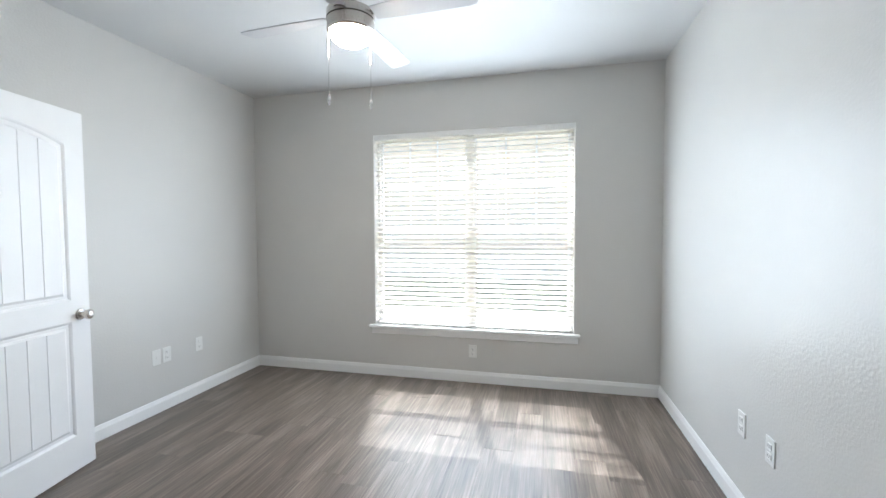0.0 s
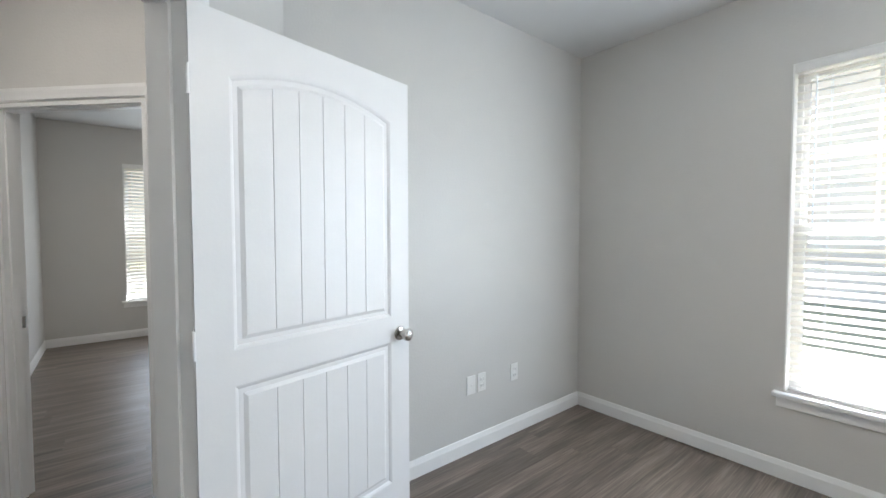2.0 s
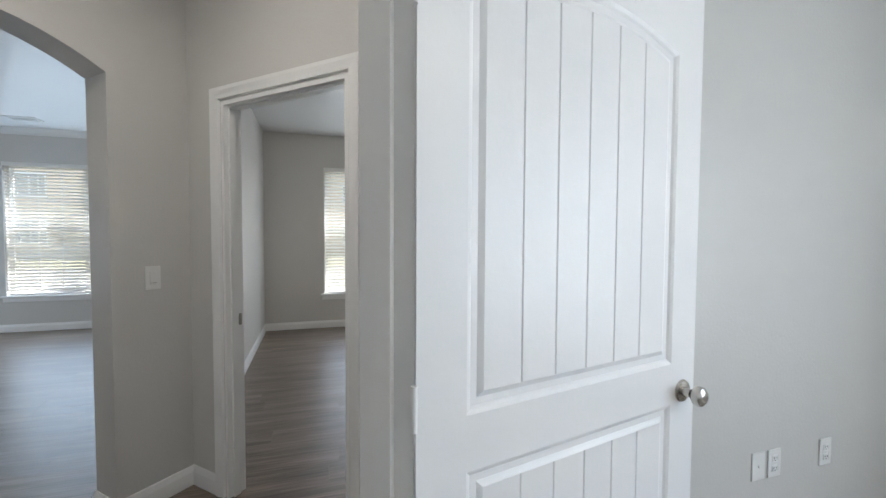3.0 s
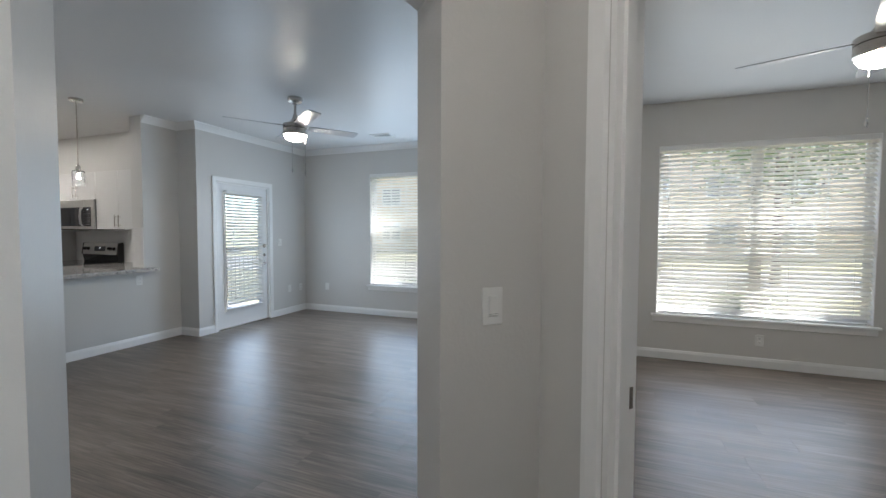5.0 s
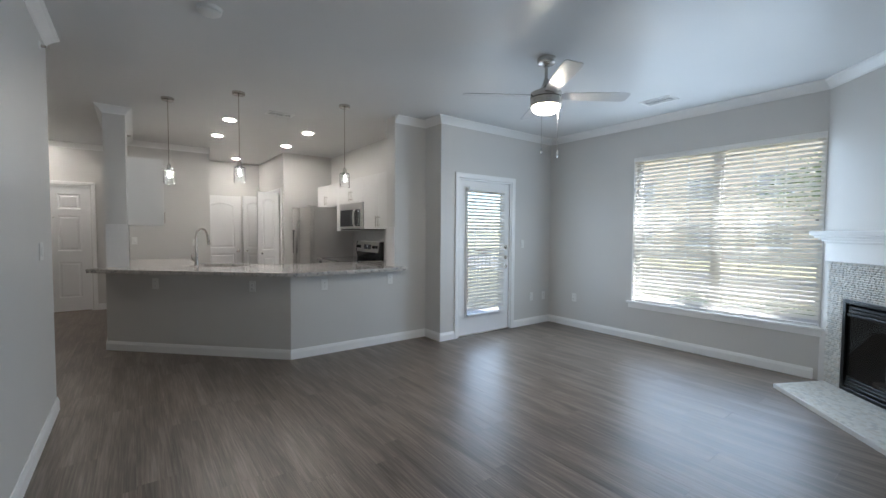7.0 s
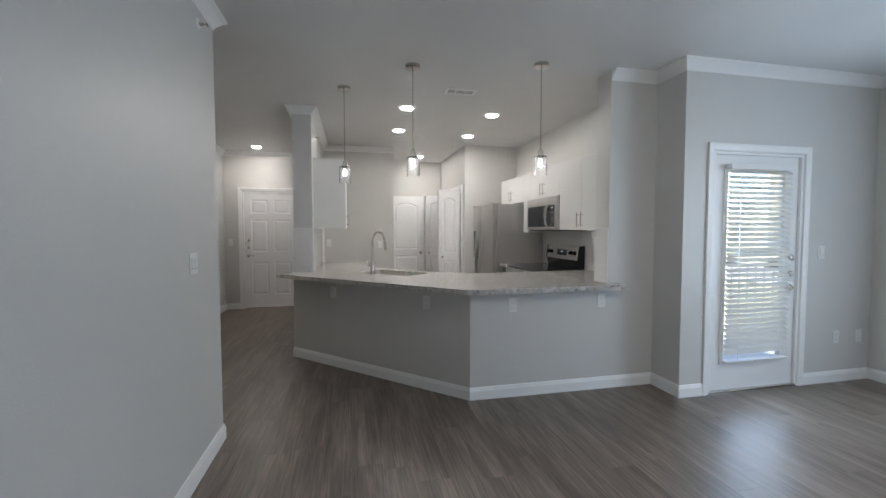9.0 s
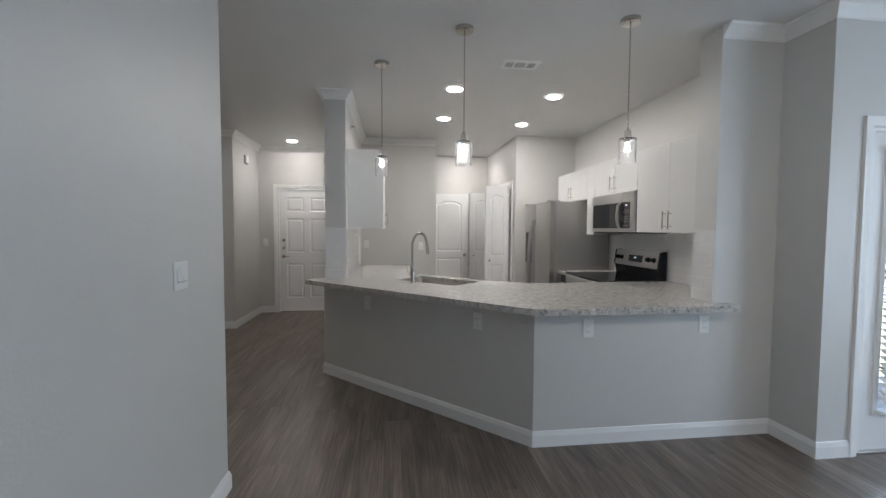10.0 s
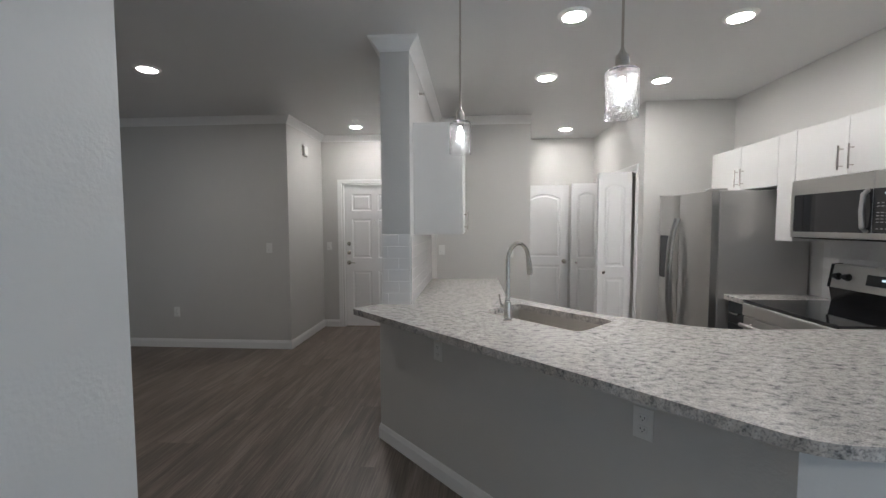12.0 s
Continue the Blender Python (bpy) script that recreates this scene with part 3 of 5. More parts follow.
bm = box(bmesh.new(), DW - 0.001, DW + 0.0015, 0.005, 0.03, 0.863, 0.923)
part("latch_plate", bm, NICKEL, door)
for z in (0.20, 1.02, 1.82):
    bm = bmesh.new()
    lathe(bm, [(0.006, z - 0.045), (0.006, z + 0.045)], 10, (-0.006, -0.004, 0))
    part("hinge", bm, TRIM, door, smooth=True)

nw = -math.pi / 4
casing(wall_frame(on_sum_diff(DOOR_BED, HINGE_D), nw), (HINGE_D - LATCH_D) / R2, 2.08, (DOOR_BED - DOOR_HALL) / R2, "door_frame_1", "white moulded casing and jamb round the bedroom doorway")
f2 = casing(wall_frame(on_sum_diff(D2_S1, D2_HALL), math.pi * 1.25), (D2_S1 - D2_S0) / R2, 2.01, (D2_BED - D2_HALL) / R2, "door_frame_2", "white moulded casing and jamb round the second bedroom doorway")
w2 = (D2_S1 - D2_S0) / R2
bm = box(bmesh.new(), w2 - 0.0195, w2 - 0.0175, -0.085, -0.045, 0.885, 0.945)
box(bm, w2 - 0.0205, w2 - 0.0192, -0.072, -0.058, 0.90, 0.93)
part("strike_plate", bm, NICKEL, f2, "brushed nickel strike plate")
# second bedroom's door, swung open out of sight
h2 = on_sum_diff(D2_S1 - 0.03, D2_BED + 0.03)
d2 = thing("door_2", Matrix.Translation((h2[0], h2[1], 0.012)) @ Matrix.Rotation(radians(88), 4, "Z"), "white two-panel door standing open in the second bedroom", "door", kind="structure")
part("door_leaf", leaf_mesh(0.77, 1.975, two_panel(0.77, 1.975, 6)), DOORP, d2)
knob(d2, 0.71, 0.935, -0.0175, -1, NICKEL)
knob(d2, 0.71, 0.935, 0.0175, 1, NICKEL)

# front door
casing(wall_frame((-2.83, -7.05), 0), 0.915, 2.05, 0.15, "door_frame_3", "white casing round the front door")
fd = thing("door_3", pose(-2.812, -7.10, 0.012), "white six-panel front door, closed", "door", kind="structure")
pn = []
for x0, x1 in ((0.11, 0.395), (0.485, 0.77)):
    pn += [(x0, x1, 1.66, 1.90, 0, 0), (x0, x1, 0.98, 1.55, 0, 0), (x0, x1, 0.22, 0.80, 0, 0)]
part("door_leaf", leaf_mesh(0.879, 2.02, pn, 0.044), DOORP, fd)
for z, r in ((1.19, 0.030), (1.06, 0.028)):
    bm = lathe(bmesh.new(), [(0, 0.022), (r, 0.022), (r, 0.030), (r * 0.8, 0.036), (r * 0.35, 0.040), (0, 0.042)], 20, (0.82, 0, z), "y")
    part("deadbolt", bm, NICKEL, fd, "round nickel deadbolt", smooth=True)
bm = lathe(bmesh.new(), [(0, 0.022), (0.032, 0.022), (0.032, 0.03), (0.012, 0.034), (0.011, 0.06), (0, 0.062)], 20, (0.82, 0, 0.92), "y")
tube(bm, [(0.82, 0.058, 0.92), (0.79, 0.06, 0.922), (0.75, 0.058, 0.918), (0.715, 0.055, 0.914)], [0.010, 0.009, 0.008, 0.006])
part("lever_handle", bm, NICKEL, fd, "nickel lever handle", smooth=True)
bm = lathe(bmesh.new(), [(0, 0.022), (0.008, 0.022), (0.008, 0.026), (0, 0.027)], 12, (0.44, 0, 1.52), "y")
part("peephole", bm, NICKEL, fd)
bm = box(bmesh.new(), 0.0, 0.915, -0.10, 0.03, 0, 0.012, 0.003)
part("threshold", bm, NICKEL, fd).matrix_basis = Matrix.Translation((-0.018, 0, -0.012))


# ---- windows and blinds ----
def slat_mesh(length, width):
    bm = bmesh.new()
    prof = [(-0.5, 0.0), (-0.25, 0.0016), (0, 0.0022), (0.25, 0.0016), (0.5, 0.0)]
    t = 0.0026
    top = [(u * width, c + t / 2) for u, c in prof]
    bot = [(u * width, c - t / 2) for u, c in reversed(prof)]
    a = [bm.verts.new((-length / 2, y, z)) for y, z in top + bot]
    b = [bm.verts.new((length / 2, y, z)) for y, z in top + bot]
    k = len(a)
    for i in range(k):
        j = (i + 1) % k
        bm.faces.new((a[i], a[j], b[j], b[i]))
    bm.faces.new(a)
    bm.faces.new(list(reversed(b)))
    return bm


def blind(m, w, h, tilt, label, wand_side=-1, pitch=0.0445, slat_w=0.042, tassel=None, ladders=(-0.42, -0.14, 0.14, 0.42)):
    """A faux-wood blind hung at z = h above local 0, w wide; local y points into the room."""
    root = thing("window_blind", m, label, "blind")
    bm = box(bmesh.new(), -w / 2, w / 2, -0.025, 0.025, h - 0.036, h - 0.002, 0.002)
    part("headrail", bm, BLIND, root)
    bm = box(bmesh.new(), -w / 2 - 0.002, w / 2 + 0.002, 0.026, 0.032, h - 0.042, h, 0.002)
    part("valance", bm, BLIND, root)
    n = int((h - 0.072) / pitch)
    first = None
    for i in range(n):
        z = h - 0.060 - i * pitch
        mm = Matrix.Translation((random.uniform(-0.001, 0.001), 0, z)) @ Matrix.Rotation(-radians(tilt + random.uniform(-1.2, 1.2)), 4, "X") @ Matrix.Rotation(radians(random.uniform(-0.08, 0.08)), 4, "Y")
        if first is None:
            first = part("slat", slat_mesh(w - 0.012, slat_w), SLAT, root, smooth=True)
            first.matrix_basis = mm
        else:
            again(first, mm)
    bm = box(bmesh.new(), -w / 2 + 0.006, w / 2 - 0.006, -0.022, 0.022, 0.004, 0.020, 0.004)
    part("bottom_rail", bm, BLIND, root)
    for f in ladders:
        bm = bmesh.new()
        for y in (-slat_w / 2 - 0.002, slat_w / 2 + 0.002):
            tube(bm, [(f * w, y, 0.02), (f * w, y, h - 0.06)], 0.0011, 5)
        part("ladder_cord", bm, BLIND, root)
    x = wand_side * (w / 2 - 0.09)
    bm = tube(bmesh.new(), [(x, 0.036, h - 0.07), (x, 0.040, h - 0.5 * h)], 0.004, 8)
    part("tilt_wand", bm, PLASTIC, root)
    if tassel:
        bm = tube(bmesh.new(), [(tassel, 0.036, h - 0.07), (tassel, 0.038, h * 0.46)], 0.0012, 5)
        lathe(bm, [(0.002, h * 0.46), (0.007, h * 0.435), (0.008, h * 0.42), (0.0, h * 0.415)], 10, (tassel, 0.038, 0))
        part("pull_cord", bm, PLASTIC, root)
    return root


def window(name, m, w, label, lower_grid=False):
    """Twin single-hung window in an opening w wide; local x along the wall, y into the room, the wall's inner face at y = 0, z = 0 at the sill."""
    h = WIN_Z1 - WIN_Z0
    root = thing(name, m, label, "window", kind="structure")
    bm = bmesh.new()
    f = 0.03
    yo, yi = -0.145, -0.085
    box(bm, -w / 2, -w / 2 + f, yo, yi, 0, h)
    box(bm, w / 2 - f, w / 2, yo, yi, 0, h)
    box(bm, -w / 2 + f, w / 2 - f, yo, yi, h - f, h)
    box(bm, -w / 2 + f, w / 2 - f, yo, yi, 0, f)
    box(bm, -0.026, 0.026, yo, yi + 0.004, f, h - f)
    part("window_frame", bm, VINYL, root)
    for s in (-1, 1):
        x0, x1 = (s * 0.026, s * (w / 2 - f))
        x0, x1 = min(x0, x1), max(x0, x1)
        mid = h * 0.5
        for lo, hi, y in ((f, mid + 0.02, -0.100), (mid - 0.02, h - f, -0.124)):
            bm = bmesh.new()
            t = 0.024
            box(bm, x0, x0 + t, y - 0.012, y + 0.012, lo, hi)
            box(bm, x1 - t, x1, y - 0.012, y + 0.012, lo, hi)
            box(bm, x0 + t, x1 - t, y - 0.012, y + 0.012, lo, lo + t + 0.008)
            box(bm, x0 + t, x1 - t, y - 0.012, y + 0.012, hi - t - 0.008, hi)
            sash = part("sash", bm, VINYL, root)
            pane = part("pane", box(bmesh.new(), x0 + t, x1 - t, y - 0.003, y + 0.003, lo + t + 0.008, hi - t - 0.008), GLASS, sash)
            pane.visible_shadow = False
            if hi > h * 0.7 or lower_grid:
                bm = bmesh.new()
                for k in (1, 2):
                    xx = x0 + t + (x1 - x0 - 2 * t) * k / 3
                    box(bm, xx - 0.008, xx + 0.008, y - 0.009, y - 0.004, lo + t, hi - t)
                zz = (lo + hi) / 2
                box(bm, x0 + t, x1 - t, y - 0.0095, y - 0.0045, zz - 0.008, zz + 0.008)
                part("muntin", bm, VINYL, sash)
    bm = bmesh.new()
    box(bm, -w / 2 - 0.045, w / 2 + 0.045, -0.001, 0.045, -0.026, 0.0, 0.004)
    box(bm, -w / 2 + 0.001, w / 2 - 0.001, -0.086, -0.0015, -0.004, 0.003)
    part("window_sill", bm, TRIM, root)
    bm = box(bmesh.new(), -w / 2 - 0.03, w / 2 + 0.03, 0.0, 0.016, -0.085, -0.0265, 0.003)
    part("apron", bm, TRIM, root)
    bm = bmesh.new()
    box(bm, -w / 2 - 0.0005, -w / 2 + 0.006, -0.085, 0.003, 0.003, h)
    box(bm, w / 2 - 0.006, w / 2 + 0.0005, -0.085, 0.003, 0.003, h)
    box(bm, -w / 2 + 0.006, w / 2 - 0.006, -0.085, 0.003, h - 0.006, h + 0.0005)
    part("return_lining", bm, TRIM, root)
    return root


BW = 1.806
mw1 = Matrix.Translation((-0.442, 6.0, WIN_Z0)) @ Matrix.Rotation(math.pi, 4, "Z")
mw2 = Matrix.Translation((-7.56, 4.1475, WIN_Z0)) @ Matrix.Rotation(-math.pi / 2, 4, "Z")
mw3 = Matrix.Translation((-8.43, 0.0625, WIN_Z0)) @ Matrix.Rotation(-math.pi / 2, 4, "Z")
window("window_1", mw1, 1.824, "white twin single-hung window with white sill and apron")
window("window_2", mw2, 1.815, "white twin single-hung window in the second bedroom")
window("window_3", mw3, 1.795, "white twin single-hung window in the living room", True)
HB = WIN_Z1 - WIN_Z0 - 0.011
blind(mw1 @ Matrix.Translation((0, -0.030, 0.004)), BW, HB, 30, "white faux-wood slat blind lowered over the bedroom window", 1, slat_w=0.038)
blind(mw2 @ Matrix.Translation((0, -0.030, 0.004)), 1.80, HB, 42, "white faux-wood slat blind lowered over the second bedroom window", 1, slat_w=0.049)
blind(mw3 @ Matrix.Translation((0, -0.030, 0.004)), 1.78, HB, 41, "white faux-wood slat blind with a hanging pull cord", 1, slat_w=0.049, tassel=0.73)

# ---- balcony door ----
casing(wall_frame((-7.59, -2.13), 0), 0.925, 2.02, 0.15, "door_frame_4", "white moulded casing round the balcony door")
bd = thing("door_4", pose(-7.57, -2.175, 0.015), "white balcony door with full glass panel, closed", "door", kind="structure")
w, h = 0.885, 1.985
gx0, gx1, gz0, gz1 = 0.135, 0.765, 0.245, 1.86
bm = bmesh.new()
box(bm, 0, gx0, -0.022, 0.022, 0, h)
box(bm, gx1, w, -0.022, 0.022, 0, h)
box(bm, gx0, gx1, -0.022, 0.022, 0, gz0)
box(bm, gx0, gx1, -0.022, 0.022, gz1, h)
part("door_leaf", bm, DOORP, bd)
bm = bmesh.new()
for x0, x1, z0, z1 in ((gx0 - 0.02, gx0 + 0.02, gz0 - 0.02, gz1 + 0.02), (gx1 - 0.02, gx1 + 0.02, gz0 - 0.02, gz1 + 0.02), (gx0 + 0.02, gx1 - 0.02, gz0 - 0.02, gz0 + 0.02), (gx0 + 0.02, gx1 - 0.02, gz1 - 0.02, gz1 + 0.02)):
    box(bm, x0, x1, 0.018, 0.032, z0, z1, 0.004)
part("glazing_bead", bm, DOORP, bd)
pane = part("pane", box(bmesh.new(), gx0, gx1, -0.003, 0.003, gz0, gz1), GLASS, bd)
pane.visible_shadow = False
for z, r in ((1.12, 0.028), (0.98, 0.024)):
    bm = lathe(bmesh.new(), [(0, 0.022), (r, 0.022), (r, 0.034), (r * 0.7, 0.04), (0, 0.044)], 20, (0.06, 0, z), "y")
    part("deadbolt", bm, NICKEL, bd, "nickel deadbolt", smooth=True)
bm = lathe(bmesh.new(), [(0, 0.022), (0.03, 0.022), (0.03, 0.03), (0.011, 0.034), (0.011, 0.055), (0, 0.057)], 20, (0.06, 0, 0.86), "y")
tube(bm, [(0.06, 0.053, 0.86), (0.09, 0.056, 0.862), (0.13, 0.054, 0.858), (0.165, 0.05, 0.852)], [0.010, 0.009, 0.008, 0.006])
part("lever_handle", bm, NICKEL, bd, "nickel lever handle", smooth=True)
part("threshold", box(bmesh.new(), -0.018, 0.90, -0.10, 0.05, -0.015, 0.004, 0.004), NICKEL, bd)
blind(pose(-7.57 + 0.45, -2.112, 0.262), 0.66, 1.655, 40, "white faux-wood slat blind mounted on the balcony door", 1, pitch=0.043, slat_w=0.046, ladders=(-0.32, 0.32))


# ---- plates on the walls ----
def plate(m, style, label, category, name, w=0.072, h=0.116):
    """A cover plate; local y points out of the wall, z up. style: outlet, switch, double or blank."""
    root = thing(name, m, label, category)
    part("cover_plate", box(bmesh.new(), -w / 2, w / 2, 0, 0.006, -h / 2, h / 2, 0.0025, 2), PLASTIC, root)
    if style == "outlet":
        for z in (-0.021, 0.021):
            bm = box(bmesh.new(), -0.017, 0.017, 0.005, 0.0085, z - 0.014, z + 0.014, 0.003)
            r = part("receptacle", bm, PLASTIC, root)
            bm = bmesh.new()
            box(bm, -0.008, -0.006, 0.008, 0.0089, z - 0.002, z + 0.006)
            box(bm, 0.006, 0.008, 0.008, 0.0089, z - 0.002, z + 0.006)
            lathe(bm, [(0.0022, 0.008), (0.0022, 0.0089)], 8, (0, 0, z - 0.008), "y")
            part("slot", bm, SLOT, r)
    elif style in ("switch", "double"):
        for x in ((0,) if style == "switch" else (-0.023, 0.023)):
            bm = bmesh.new()
            box(bm, x - 0.0165, x + 0.0165, 0.005, 0.0075, -0.033, 0.033, 0.001)
            vs = box(bmesh.new(), x - 0.015, x + 0.015, 0.007, 0.0105, -0.031, 0.031, 0.0015)
            part("rocker", vs, PLASTIC, root)
            part("rocker_frame", bm, PLASTIC, root)
            # thin dark strip drawn across the rocker's lower face as a shadow line
            part("shadow_gap", box(bmesh.new(), x - 0.015, x + 0.015, 0.0104, 0.0108, -0.0245, -0.0232), SLOT, root)
    else:
        bm = lathe(bmesh.new(), [(0, 0.006), (0.006, 0.006), (0.005, 0.010), (0, 0.010)], 10, (0, 0, 0), "y")
        part("jack", bm, PLASTIC, root, smooth=True)
    return root


def facing(x, y, z, degrees):
    """A pose on a wall, its local y turned to the given heading (0: +x, 90: +y)."""
    return Matrix.Translation((x, y, z)) @ Matrix.Rotation(radians(degrees - 90), 4, "Z")


OUT = "white duplex outlet on the grey wall"
for x, y, z, a in ((-2.65, 4.925, 0.425, 0), (-2.65, 5.235, 0.425, 0), (1.145, 4.577, 0.44, 180), (1.145, 4.32, 0.44, 180), (-0.41, 6.0, 0.285, -90),
                   (-8.03, -2.13, 0.41, 90), (-8.30, -2.13, 0.405, 90), (-8.43, -1.675, 0.42, 0), (-2.922, -0.55, 0.41, 180),
                   (-5.05, -2.455, 0.762, 90), (-5.865, -2.455, 0.77, 90), (-0.2, -5.95, 0.43, 90), (-7.56, 4.18, 0.276, 0)):
    plate(facing(x, y, z, a), "outlet", OUT, "outlet", "wall_outlet")
for x, y in ((-3.578, -3.567), (-4.388, -2.757)):
    plate(facing(x, y, 0.755, 45), "outlet", "white duplex outlet under the counter overhang", "outlet", "wall_outlet")
plate(facing(-2.65, 4.835, 0.425, 0), "blank", "white cable jack plate on the grey wall", "jack", "wall_jack")
SW = "white rocker light switch on the grey wall"
for x, y, z, a in ((-3.825, 2.350, 1.138, 45), (-7.82, -2.13, 1.18, 90), (-1.38, -5.95, 1.205, 90), (-1.715, -7.05, 1.17, 90), (-3.40, -6.2, 1.17, 90), (-4.22, -6.2, 1.14, 90), (-2.880, -2.215, 1.09, -90)):
    plate(facing(x, y, z, a), "switch", SW, "light switch", "light_switch")
plate(facing(-2.922, -1.77, 1.20, 180), "double", "white double rocker light switch on the grey wall", "light switch", "light_switch", 0.112)

# door chime, sprinklers, smoke alarm
ch = thing("door_chime", facing(-1.62, -6.45, 2.42, 180), "small white door chime box high on the wall", "chime")
part("cover", box(bmesh.new(), -0.055, 0.055, 0, 0.035, -0.055, 0.055, 0.008, 2), PLASTIC, ch)
part("base", box(bmesh.new(), -0.07, 0.07, 0, 0.012, -0.075, 0.06, 0.004), NICKEL, ch)
for x, y, z, a in ((-2.922, -1.95, 2.56, 180), (-3.34, -4.55, 2.50, 180)):
    sp = thing("fire_sprinkler", facing(x, y, z, a), "small sidewall fire sprinkler below the ceiling", "sprinkler")
    part("escutcheon", lathe(bmesh.new(), [(0, 0), (0.03, 0), (0.028, 0.006), (0.012, 0.01), (0, 0.01)], 20, (0, 0, 0), "y"), TRIM, sp, smooth=True)
    bm = lathe(bmesh.new(), [(0, 0.01), (0.010, 0.01), (0.009, 0.03), (0.004, 0.035), (0.004, 0.05), (0, 0.05)], 12, (0, 0, 0), "y")
    box(bm, -0.014, 0.014, 0.048, 0.050, -0.012, 0.008)
    part("nozzle", bm, NICKEL, sp)
sm = thing("smoke_alarm", pose(-3.81, -1.10, CEIL), "round white smoke alarm on the ceiling", "smoke alarm")
part("base", lathe(bmesh.new(), [(0, 0), (0.072, 0), (0.072, -0.012), (0, -0.012)], 32), PLASTIC, sm, smooth=True)
part("cover", lathe(bmesh.new(), [(0.066, -0.012), (0.066, -0.028), (0.05, -0.038), (0.02, -0.042), (0, -0.042)], 32), PLASTIC, sm, smooth=True)


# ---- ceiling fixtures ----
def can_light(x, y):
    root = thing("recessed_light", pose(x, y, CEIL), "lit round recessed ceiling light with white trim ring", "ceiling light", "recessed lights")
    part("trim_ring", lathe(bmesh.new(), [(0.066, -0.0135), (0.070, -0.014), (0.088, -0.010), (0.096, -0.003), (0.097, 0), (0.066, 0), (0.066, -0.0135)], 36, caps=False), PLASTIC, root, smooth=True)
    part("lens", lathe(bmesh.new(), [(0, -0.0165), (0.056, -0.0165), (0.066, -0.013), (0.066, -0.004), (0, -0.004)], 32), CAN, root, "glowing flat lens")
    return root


# the last one, over the vestibule, is an unseen light added to brighten it
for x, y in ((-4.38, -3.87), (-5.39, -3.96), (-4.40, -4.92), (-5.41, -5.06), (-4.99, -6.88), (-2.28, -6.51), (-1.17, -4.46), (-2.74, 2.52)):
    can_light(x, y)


def ceiling_vent(x, y, w, d):
    root = thing("ceiling_vent", pose(x, y, CEIL), "white metal air vent with slats in the ceiling", "vent")
    bm = bmesh.new()
    t = 0.025
    box(bm, -w / 2, w / 2, -d / 2, -d / 2 + t, -0.008, 0)
    box(bm, -w / 2, w / 2, d / 2 - t, d / 2, -0.008, 0)
    box(bm, -w / 2, -w / 2 + t, -d / 2 + t, d / 2 - t, -0.008, 0)
    box(bm, w / 2 - t, w / 2, -d / 2 + t, d / 2 - t, -0.008, 0)
    box(bm, -0.006 - w / 6, 0.006 - w / 6, -d / 2 + t, d / 2 - t, -0.007, 0)
    box(bm, -0.006 + w / 6, 0.006 + w / 6, -d / 2 + t, d / 2 - t, -0.007, 0)
    part("frame", bm, PLASTIC, root)
    # near-black sheet on the ceiling, imitating the shade behind the vent slats
    part("backing", box(bmesh.new(), -w / 2 + t, w / 2 - t, -d / 2 + t, d / 2 - t, -0.0015, 0), SLOT, root)
    n = int((d - 2 * t) / 0.022)
    s = None
    for i in range(n):
        yy = -d / 2 + t + 0.009 + i * (d - 2 * t) / n
        mm = Matrix.Translation((0, yy, -0.006)) @ Matrix.Rotation(radians(75), 4, "X")
        if s is None:
            s = part("slat", box(bmesh.new(), -w / 2 + t, w / 2 - t, -0.0022, 0.0022, -0.0006, 0.0006), PLASTIC, root)
            s.matrix_basis = mm
        else:
            again(s, mm)
    return root


ceiling_vent(-4.82, -3.25, 0.30, 0.16)
ceiling_vent(-7.82, -0.26, 0.20, 0.32)


def blade_mesh():
    bm = bmesh.new()
    xs = [0.13, 0.2, 0.35, 0.5, 0.62, 0.655, 0.665]
    ws = [0.045, 0.052, 0.060, 0.064, 0.066, 0.060, 0.045]
    t = 0.003
    rows = []
    for x, w in zip(xs, ws):
        rows.append([bm.verts.new((x, y, z)) for y, z in ((-w, -t), (w, -t), (w, t), (-w, t))])
    for a, b in zip(rows, rows[1:]):
        for i in range(4):
            j = (i + 1) % 4
            bm.faces.new((a[i], a[j], b[j], b[i]))
    bm.faces.new(rows[0])
    bm.faces.new(list(reversed(rows[-1])))
    return bm


BLADE = material("fan_blade", (0.52, 0.52, 0.53), 0.35, vary=0.06, scale=5)


